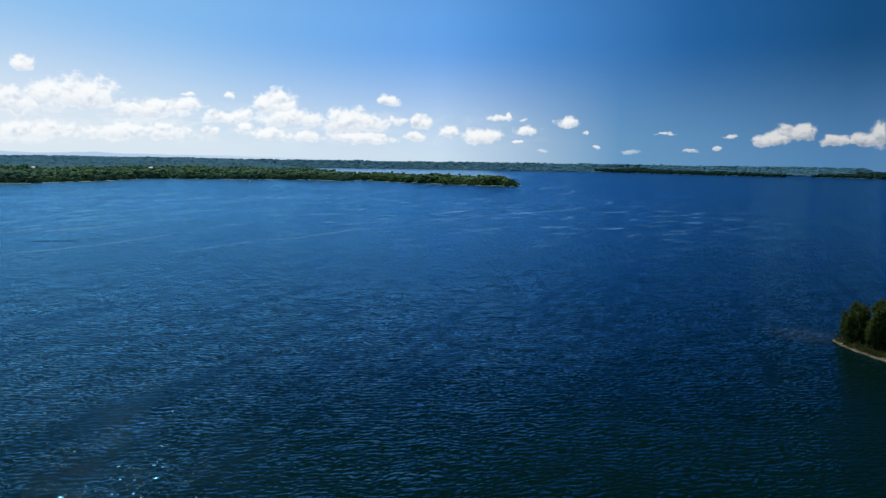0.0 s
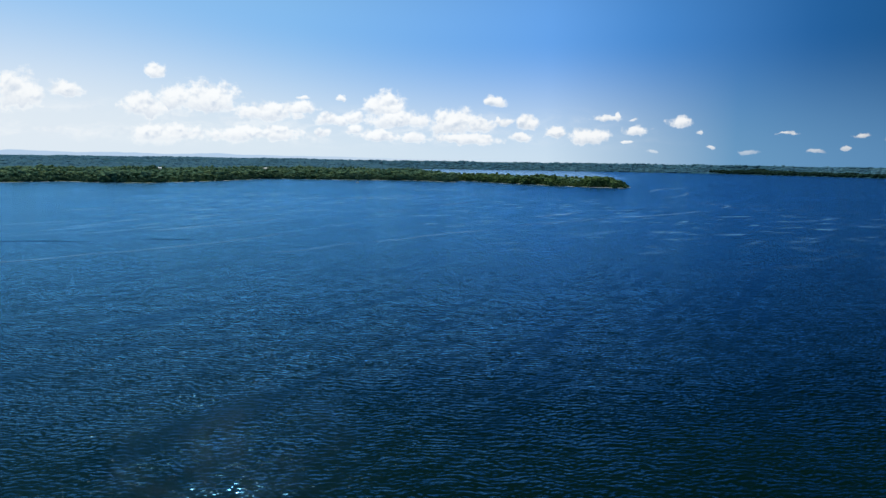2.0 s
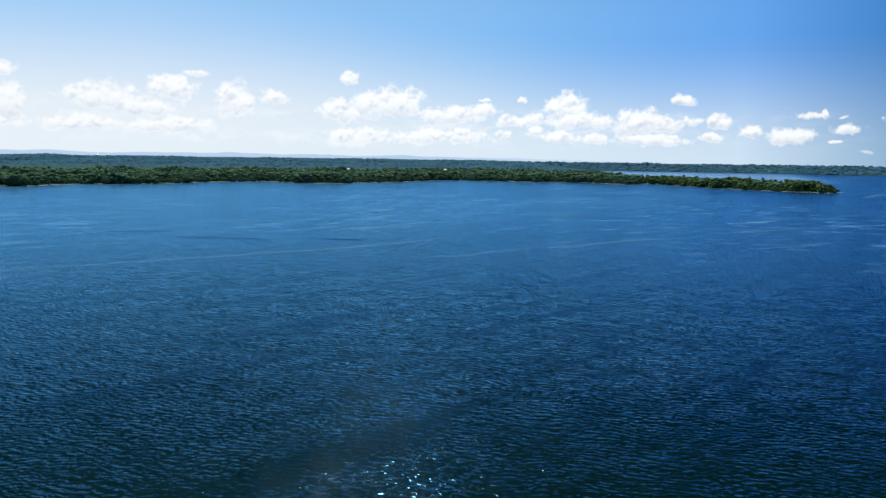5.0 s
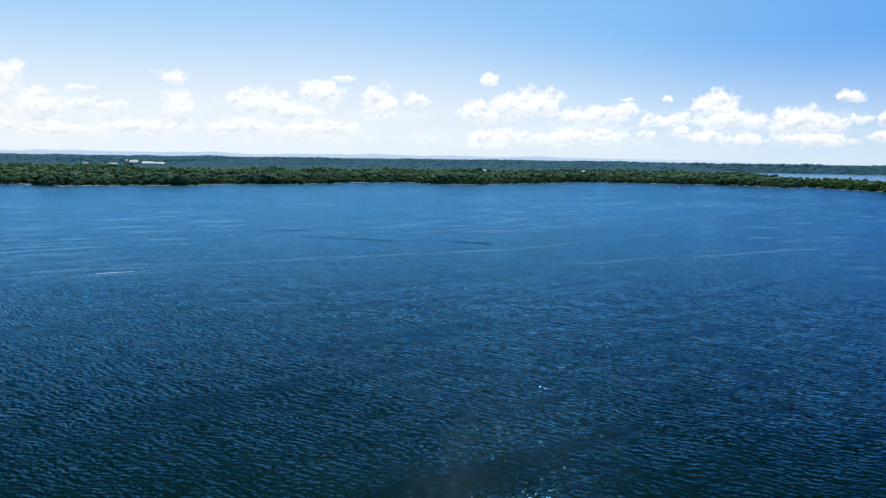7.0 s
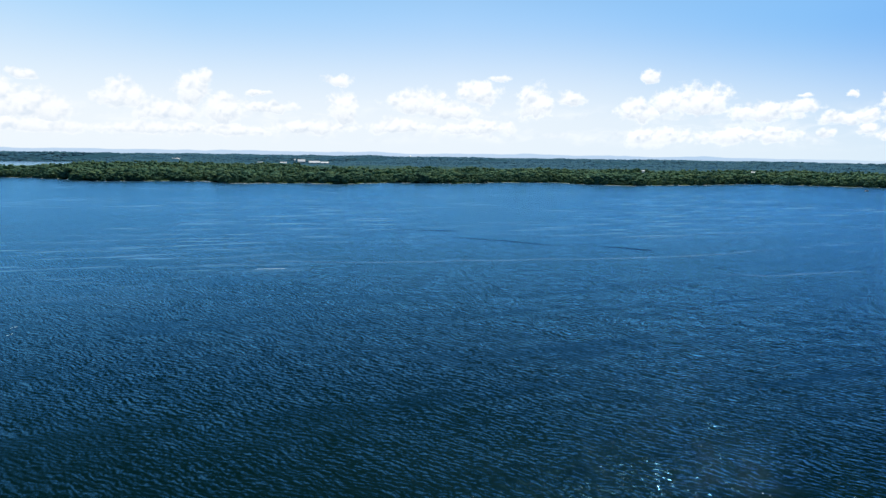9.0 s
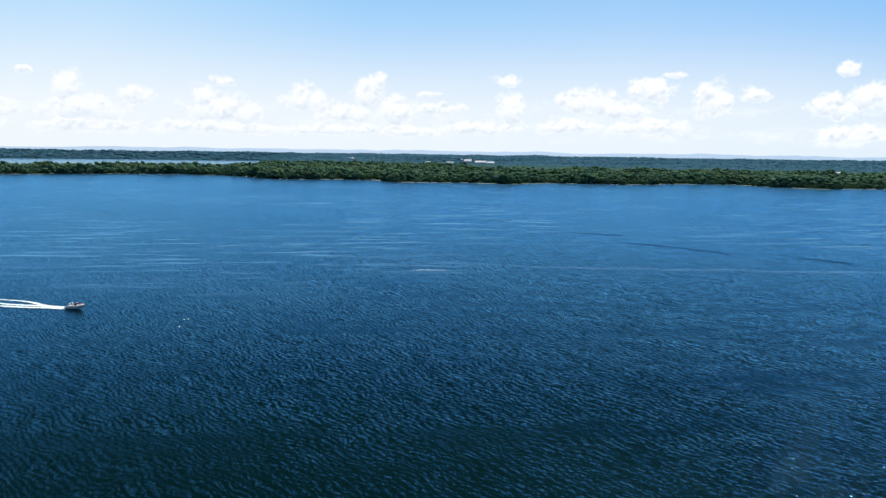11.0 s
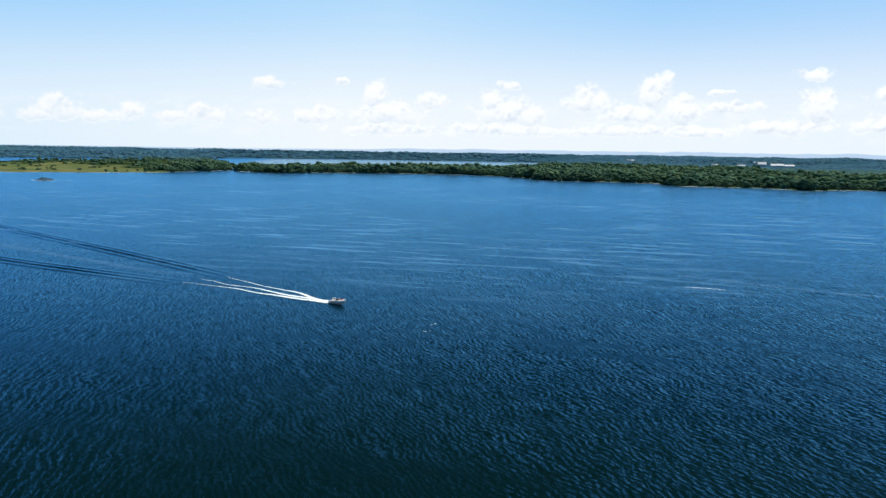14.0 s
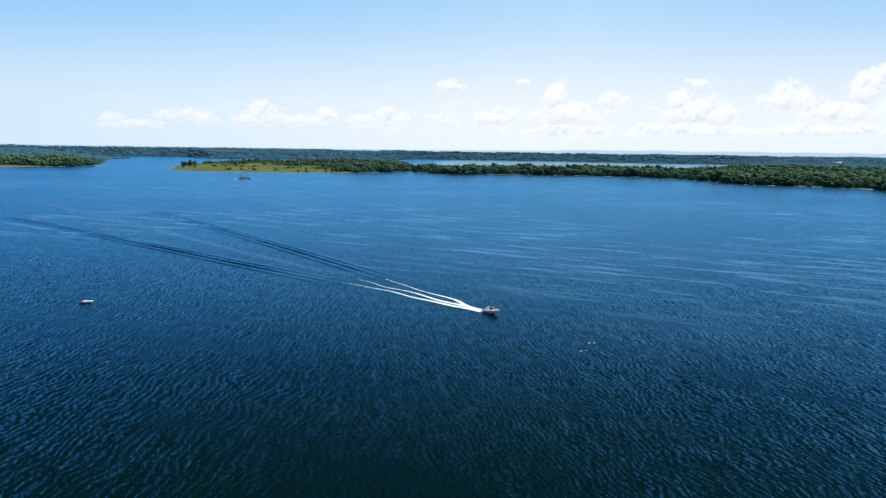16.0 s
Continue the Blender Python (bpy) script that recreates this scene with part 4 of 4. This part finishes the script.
# ---- wakes and foam ----
def ribbon(name, points, widths, mat, thin, z=0.03, step=4.0, rough=0.0, seed=0, fade=0.0):
    """A flat strip of foam along a smooth line; thin: how sparse it is in the middle; fade: how much sparser at its far end."""
    g = np.random.default_rng(seed)
    p = np.array(points, float)
    s = np.r_[0, np.cumsum(np.hypot(*np.diff(p, axis=0).T))]
    u = np.arange(0, s[-1] + step, step)
    fine = np.stack([np.interp(u, s, p[:, k]) for k in (0, 1)], -1)
    for _ in range(6):
        fine[1:-1] = (fine[:-2] + 2 * fine[1:-1] + fine[2:]) / 4
    if rough:
        fine += np.stack([rough * wobble(fine[:, 0], fine[:, 1], 40, seed + k) for k in (1, 2)], -1)
    d = np.gradient(fine, axis=0)
    d /= np.linalg.norm(d, axis=1, keepdims=True)
    side = np.stack([-d[:, 1], d[:, 0]], -1)
    w = np.interp(u, np.linspace(0, s[-1], len(widths)), widths)
    cols = np.linspace(-1, 1, 7)
    v, t = [], []
    ends = np.minimum(1, np.minimum(np.arange(len(u)), np.arange(len(u))[::-1]) / max(2, len(u) * 0.12))
    for c in cols:
        v.append(np.c_[fine + side * (w * c / 2)[:, None], np.full(len(u), z)])
        t.append(thin + fade * u / u[-1] + (1.15 - thin) * np.maximum(abs(c) ** 1.5, 1 - ends))
    v, t = np.stack(v, 1).reshape(-1, 3), np.stack(t, 1).ravel()
    i, j = np.meshgrid(np.arange(len(u) - 1), np.arange(6), indexing="ij")
    a = (i * 7 + j).ravel()
    ob = bulk(name, v, np.concatenate([np.stack([a, a + 8, a + 1], -1), np.stack([a, a + 7, a + 8], -1)]), mat)
    ob.data.attributes.new("thin", "FLOAT", "POINT").data.foreach_set("value", t.astype(np.float32))
    return ob


surf = [(-1382 + 17 * math.cos(a) * 0.9 + 3, -397 + 19 * math.sin(a)) for a in [k * 0.35 for k in range(-5, 6)]]
tagged(ribbon("surf", surf, [3, 6, 3], FOAM, 0.1, 0.06, 2.0, 0.5, 55), "white surf breaking round the islet", "foam")
STREAKS = [([(-326, 528), (-300, 590), (-272, 655), (-255, 720)], [4, 9, 6, 3]), ([(-420, 235), (-338, 314), (-280, 406), (-233, 484), (-200, 603)], [4, 5, 8, 7, 4]),
           ([(-306, 1121), (-235, 1190), (-171, 1241), (-80, 1300), (-3, 1340)], [4, 12, 9, 12, 4]), ([(-190, 425), (-165, 455), (-135, 522)], [3, 6, 3]),
           ([(-140, 500), (-120, 531), (-80, 600), (-32, 648)], [3, 6, 9, 3]), ([(-60, 645), (-29, 684), (60, 790), (146, 885), (215, 990)], [4, 9, 7, 9, 3]),
           ([(228, 1020), (262, 1090), (238, 1125), (275, 1150)], [3, 8, 8, 3]), ([(-150, 928), (-130, 990), (-111, 1045)], [4, 12, 4]),
           ([(-20, 780), (-2, 808), (41, 893)], [4, 16, 4]), ([(-216, 791), (-180, 820), (-143, 843)], [4, 10, 4]), ([(-354, 1007), (-270, 1110), (-197, 1199)], [4, 10, 4]),
           ([(180, 1250), (260, 1420), (300, 1600)], [4, 12, 4]), ([(200, 1500), (260, 1720), (380, 1900)], [6, 24, 6])]
for n, (line, widths) in enumerate(STREAKS):
    ob = ribbon("foam_streak", line, [2.5 * w for w in widths], SLICK, 0.15, 0.02 + 0.002 * n, rough=1.2, seed=60 + n)
    tagged(ob, "pale streak of old wake foam on the lake", "foam", "streaks of old foam")


def ridges(name, line, rows, spacing, height, parent=None, seed=0):
    """Smooth wave crests side by side along a line on the water."""
    p = np.array(line, float)
    s = np.r_[0, np.cumsum(np.hypot(*np.diff(p, axis=0).T))]
    u = np.arange(0, s[-1], 1.5)
    mid = np.stack([np.interp(u, s, p[:, k]) for k in (0, 1)], -1)
    for _ in range(30):
        mid[1:-1] = (mid[:-2] + 2 * mid[1:-1] + mid[2:]) / 4
    d = np.gradient(mid, axis=0)
    d /= np.linalg.norm(d, axis=1, keepdims=True)
    side = np.stack([-d[:, 1], d[:, 0]], -1)
    k = rows * 8
    q = np.linspace(-1, 1, k + 1)
    fade = np.minimum(1, np.minimum(u, s[-1] - u) / (0.15 * s[-1]))
    uneven = 0.85 + 0.15 * np.clip(wobble(mid[:, 0], mid[:, 1], 60, seed + 7), -1, 1)
    v = []
    for c in q:
        o = c * rows * spacing / 2
        h = height * (0.5 + 0.5 * np.cos(2 * np.pi * o / spacing)) * (1 - c * c) * fade * uneven
        v.append(np.c_[mid + side * o, h + 0.03 - 0.07 * (abs(c) > 0.99)])
    v = np.stack(v, 1).reshape(-1, 3)
    i, j = np.meshgrid(np.arange(len(u) - 1), np.arange(k), indexing="ij")
    a = (i * (k + 1) + j).ravel()
    ob = bulk(name, v, np.concatenate([np.stack([a, a + k + 2, a + 1], -1), np.stack([a, a + k + 1, a + k + 2], -1)]), CALM)
    return ob


for n, line in enumerate(([(-400, 447), (-376, 455), (-345, 465), (-318, 469)], [(-295, 491), (-275, 497), (-258, 499)], [(-470, 448), (-445, 468), (-420, 483)])):
    tagged(ridges("swell", line, 2, 3.4, 0.2, seed=n), "dark smooth swell from a boat long past", "wave", "old swells")

BOAT, HEADING = (-330.8, 97.8), math.atan2(0.733, 0.68)


def behind(s, o):
    """A place s metres behind the boat and o metres to its left."""
    c, q = math.cos(HEADING), math.sin(HEADING)
    return (BOAT[0] - c * s - q * o, BOAT[1] - q * s + c * o)


for sign, o in ((1, [(74, 12.5), (104, 16.0), (241, 31), (400, 47), (536, 59)]), (-1, [(84, -11.0), (159, -21.6), (337, -42.6), (547, -71)])):
    tagged(ridges("wake", [behind(*q) for q in o], 3, 5.4, 0.6, seed=20 + sign), "smooth dark wake waves spreading behind the motor boat", "wake", "waves of the wake")
tagged(ribbon("wake_track", [behind(s, o) for s, o in ((70, 0.5), (200, -1), (390, -2.3), (686, -5))], [7, 14, 18, 20], TRACK, 0.15, 0.05, seed=90), "faint pale track of settled foam behind the boat", "wake")
for k, (o, widths) in enumerate((([(-3.5, 0.9), (2.5, 1.4), (15, 3.2), (40, 6.2), (58, 8.4), (92, 12.6)], [3.4, 4.4, 2.2, 3.0, 1.6]), ([(-3.5, 0.0), (2.0, 0.0), (20, 0.4), (52, 0.6), (98, 1.2)], [4.4, 5.0, 3.4, 2.6, 1.4]),
                                         ([(-3.5, -0.9), (2.5, -1.4), (15, -2.8), (40, -4.6), (66, -6.6), (96, -10.4)], [3.8, 5.2, 3.8, 2.8, 1.6]))):
    tagged(ribbon("wake_foam", [behind(*q) for q in o], widths, FOAM, 0.12, 0.10 + 0.01 * k, 1.0, 0.6, 95 + k, 0.42), "white churned foam trailing the motor boat", "foam", "foam of the wake")


# ---- boats ----
def hull_sections(stations):
    """Half breadths and heights along the boat, as closed V sections."""
    top, low = [], []
    for x, sw_, sz_, cw, cz, kz in stations:
        top.append([(x, sw_, sz_), (x, (sw_ + cw) / 2 + 0.05 * sw_, (sz_ + cz) / 2), (x, cw, cz)])
        low.append([(x, cw, cz), (x, 0, kz), (x, -cw, cz)])
    return top, low


def mirrored(section):
    return [(x, -y, z) for x, y, z in section]


def motor_boat():
    ob = thing("motor_boat", (*BOAT, 0.12), math.degrees(HEADING), "white cabin motor boat with red bow cushion, speeding over the lake", "boat")
    ob.matrix_basis = pose(*BOAT, 0.12, 0, -3.5, math.degrees(HEADING))
    st = [(-3.7, 1.18, 0.92, 1.02, 0.22, -0.22), (-2.2, 1.27, 0.95, 1.1, 0.22, -0.27), (-0.5, 1.30, 1.0, 1.1, 0.26, -0.27), (1.0, 1.2, 1.08, 0.95, 0.36, -0.2),
          (2.3, 0.9, 1.18, 0.6, 0.55, 0.02), (3.2, 0.5, 1.27, 0.27, 0.8, 0.4), (3.75, 0.18, 1.33, 0.08, 1.08, 0.9), (3.95, 0.02, 1.36, 0.01, 1.25, 1.2)]
    top, low = hull_sections(st)
    part("hull_side", loft(top, False), WHITE, ob, smooth=True)
    part("hull_side", loft([mirrored(s) for s in top], False), WHITE, ob, smooth=True)
    part("bottom", loft(low, False), WHITE, ob)
    part("transom", loft([[(-3.7, 1.18, 0.92), (-3.7, 1.02, 0.22), (-3.7, 0, -0.22)], [(-3.7, -1.18, 0.92), (-3.7, -1.02, 0.22), (-3.7, 0, -0.22)]], False), WHITE, ob)
    fore = [[(x, w, z), (x, w * 0.5, z + 0.26 * w), (x, 0, z + 0.34 * w), (x, -w * 0.5, z + 0.26 * w), (x, -w, z)] for x, w, z, *_ in st[3:]]
    part("foredeck", loft(fore, False), WHITE, ob, smooth=True)
    part("cockpit_floor", box(-1.3, 0, 0.42, 4.6, 2.2, 0.06), WHITE, ob)
    for q in (1, -1):
        part("gunwale", box(-1.3, q * 1.18, 0.97, 4.7, 0.20, 0.10, 0.03), WHITE, ob)
        part("seat", box(-0.5, q * 0.62, 0.75, 0.6, 0.55, 0.45, 0.08), CUSHION, ob)
        part("seat_back", box(-0.82, q * 0.62, 1.18, 0.14, 0.55, 0.5, 0.05), CUSHION, ob)
        rail = part("bow_rail", tube([(1.1, q * 1.12, 1.12), (1.3, q * 1.05, 1.5), (2.5, q * 0.72, 1.62), (3.7, q * 0.1, 1.74)], 0.02, 6), STEEL, ob)
    part("bench", box(-3.1, 0, 0.75, 0.7, 2.0, 0.5, 0.08), CUSHION, ob)
    part("sun_cushion", box(1.9, 0, 1.46, 1.3, 0.95, 0.16, 0.06), RED, ob, "red cushion on the foredeck")
    part("console", box(0.35, 0, 1.0, 0.5, 2.0, 0.55, 0.08), WHITE, ob)
    screen = loft([[(0.35, 1.1, 1.25), (1.15, 0.75, 1.2), (1.35, 0, 1.22), (1.15, -0.75, 1.2), (0.35, -1.1, 1.25)],
                   [(-0.05, 0.98, 1.72), (0.55, 0.68, 1.8), (0.7, 0, 1.84), (0.55, -0.68, 1.8), (-0.05, -0.98, 1.72)]], False)
    glass = part("windscreen", screen, GLASS, ob, "raked tinted windscreen")
    part("windscreen_frame", tube([(-0.05, 0.98, 1.73), (0.55, 0.68, 1.81), (0.7, 0, 1.85), (0.55, -0.68, 1.81), (-0.05, -0.98, 1.73)], 0.04, 6), WHITE, glass)
    part("radar_arch", tube([(-2.3, 1.18, 1.0), (-2.1, 1.1, 1.45), (-1.95, 0.85, 1.72), (-1.9, 0, 1.8), (-1.95, -0.85, 1.72), (-2.1, -1.1, 1.45), (-2.3, -1.18, 1.0)], 0.09, 8), WHITE, ob, smooth=True)
    part("swim_platform", box(-4.05, 0, 0.36, 0.75, 2.1, 0.08, 0.03), TEAK, ob)
    drive = part("stern_drive", box(-4.1, 0, -0.05, 0.5, 0.3, 0.7, 0.08), BLACK, ob)
    ob.scale = (1.05, 1.1, 1.2)
    part("wheel", tube([(-0.02 + 0.0 * a, 0.62 + 0.17 * math.cos(a), 1.18 + 0.17 * math.sin(a)) for a in [k * math.pi / 6 for k in range(13)]], 0.02, 5), BLACK, ob)
    return ob


motor_boat()


def inflatable_boat():
    ob = thing("inflatable_boat", (-325, -58, 0.0), 8 + 90, "small pale grey inflatable boat with a console, lying still", "boat")
    line = [(-2.3, 0.8, 0.42), (0.6, 0.85, 0.44), (1.6, 0.62, 0.52), (2.3, 0.2, 0.62), (2.4, 0, 0.64)]
    for q in (1, -1):
        part("tube", tube([(x, y * q, z) for x, y, z in line], [0.18, 0.25, 0.25, 0.24, 0.2], 10), GREY, ob, smooth=True)
    part("floor", loft([[(-2.2, 0.7, 0.25), (-2.2, 0, -0.1), (-2.2, -0.7, 0.25)], [(1.2, 0.65, 0.28), (1.2, 0, -0.05), (1.2, -0.65, 0.28)], [(2.3, 0.05, 0.5), (2.3, 0, 0.3), (2.3, -0.05, 0.5)]]), WHITE, ob)
    part("deck", box(-0.5, 0, 0.3, 3.2, 1.3, 0.05), WHITE, ob)
    part("console", box(-0.2, 0, 0.75, 0.5, 0.6, 0.85, 0.08), WHITE, ob)
    part("seat", box(-0.95, 0, 0.6, 0.45, 0.7, 0.55, 0.06), WHITE, ob)
    part("windscreen", box(-0.05, 0, 1.3, 0.05, 0.5, 0.3, 0.01, Matrix.Rotation(-0.4, 4, "Y")), GLASS, ob)
    motor = part("outboard", box(-2.5, 0, 0.85, 0.4, 0.34, 0.55, 0.1), BLACK, ob, "dark outboard motor")
    part("shaft", box(-2.5, 0, 0.3, 0.14, 0.12, 0.8, 0.03), BLACK, motor)
    part("frame", tube([(-2.0, 0.55, 0.45), (-2.1, 0.5, 1.5), (-2.1, -0.5, 1.5), (-2.0, -0.55, 0.45)], 0.04, 6), STEEL, ob)
    return ob


inflatable_boat()
tagged(ribbon("ripple_patch", [(-355.5, 255), (-350.5, 264), (-345.5, 273)], [0.4, 1.1, 0.35], FOAM, 0.15, 0.04, 1.0, 0.3, 78), "thin bright dash of foam on open water", "foam")
for n, line in enumerate(([(-294, 128), (-296, 133)], [(-284, 124), (-286, 129)])):
    tagged(ribbon("ripple_patch", line, [0.3, 0.9, 0.3], FOAM, 0.45, 0.04, 1.0, 0.4, 78 + n), "small white patch of ruffled foam", "foam")
tagged(ribbon("ripple_patch", [(-318, -88), (-312, -80), (-309, -70)], [1, 3, 1], SLICK, 0.2, 0.02, 2.0, 0.5, 77), "small pale patch of ruffled foam", "foam")


def cruiser_at_anchor():
    ob = thing("cabin_boat", (-469, 1743, 0), 60, "small dark-hulled cabin boat at anchor off the woods", "boat")
    st = [(-5, 1.6, 1.1, 1.4, 0.2, -0.4), (-1, 1.75, 1.15, 1.5, 0.2, -0.5), (2.5, 1.4, 1.35, 1.0, 0.35, -0.4), (4.3, 0.6, 1.6, 0.3, 0.8, 0.1), (5.0, 0.02, 1.75, 0.01, 1.4, 1.1)]
    top, low = hull_sections(st)
    part("hull_side", loft(top, False), NAVY, ob, smooth=True)
    part("hull_side", loft([mirrored(s) for s in top], False), NAVY, ob, smooth=True)
    part("bottom", loft(low, False), NAVY, ob)
    part("deck", loft([[(x, w, z), (x, 0, z + 0.1), (x, -w, z)] for x, w, z, *_ in st], False), WHITE, ob)
    part("cabin", box(0.6, 0, 1.9, 3.2, 2.2, 1.3, 0.2), WHITE, ob)
    part("cabin_window", box(0.6, 0, 2.1, 2.6, 2.26, 0.4, 0.05), GLASS, ob)
    part("wheelhouse_roof", box(-0.2, 0, 2.7, 3.4, 2.3, 0.12, 0.04), WHITE, ob)
    part("mast", tube([(-0.6, 0, 2.6), (-0.6, 0, 6.0)], 0.06, 6), STEEL, ob)
    return ob


cruiser_at_anchor()


# ---- the town beyond the woods ----
def place(a, r):
    return HUB[0] - math.sin(radians(a)) * r, HUB[1] + math.cos(radians(a)) * r


def shed(a, r, wide, deep, tall, lift, label, windows=0, roof="flat"):
    """A large plain building turned to face the lake, on its plinth."""
    x, y = place(a, r)
    lift -= 3.5 if r > 3900 else 0.0                             # the far ones stand half hidden in trees
    ob = thing("building", (x, y, lift), a, label, "building", "buildings of the far town")
    part("wall", box(0, 0, tall / 2 - 6, wide, deep, tall + 12, 0.0), CLADDING, ob)
    if roof == "flat":
        part("roof", box(0, 0, tall + 0.6, wide + 1.5, deep + 1.5, 1.2, 0.1), ROOFING, ob)
    else:
        w, d = wide / 2 + 1, deep / 2 + 1
        part("roof", loft([[(-w, -d, tall), (-w, 0, tall + roof), (-w, d, tall)], [(w, -d, tall), (w, 0, tall + roof), (w, d, tall)]], False), ROOFING, ob)
    for k in range(windows):
        part("window", box((k - (windows - 1) / 2) * wide / windows, -deep / 2 - 0.05, tall * 0.55, wide / windows * 0.6, 0.3, tall * 0.22), GLASS, ob)
    return ob


shed(56.65, 4050, 40, 26, 11, 12, "large white industrial hall above the treetops", 6, 12.0)
shed(57.15, 4050, 8, 10, 20, 12, "narrow white tower beside the hall", 2, 3.0)
shed(58.05, 4040, 38, 18, 5, 8, "long low white shed among trees", 8, 6.0)
shed(59.85, 4060, 30, 16, 5, 8, "long low white shed among trees", 5, 6.0)
shed(55.65, 4070, 60, 26, 9, 9, "low pale hall with a pitched roof", 5, 9.0)
shed(54.85, 4080, 44, 24, 8, 9, "low pale hall with a pitched roof", 5, 6.0)
shed(65.95, 4150, 40, 20, 2.5, 26, "low pale sheds far off among woods", 6, 5.0)
shed(64.95, 4180, 26, 20, 2.5, 26, "low pale sheds far off among woods", 6, 4.0)
shed(29.6, 2500, 9, 7, 4.5, 15.5, "white house with a pitched roof in the woods", 3, 3.0)
shed(21.8, 2700, 15, 9, 4.0, 15, "pale farm building in the woods", 4, 3.0)
shed(126.9, 3000, 30, 14, 8, 15, "white house roofs above the trees", 4, 3.0)


def water_tower(a):
    x, y = place(a, 4650)
    ob = thing("water_tower", (x, y, 31), 0, "pale water tower rising over distant woods", "water tower")
    part("shaft", tube([(0, 0, 0), (0, 0, 14), (0, 0, 20)], [3.0, 2.4, 5.0], 12), WHITE, ob, smooth=True)
    part("tank", tube([(0, 0, 19), (0, 0, 21), (0, 0, 26), (0, 0, 28)], [6, 11, 11, 7], 16), WHITE, ob)
    return ob


water_tower(48.15)
water_tower(47.45)
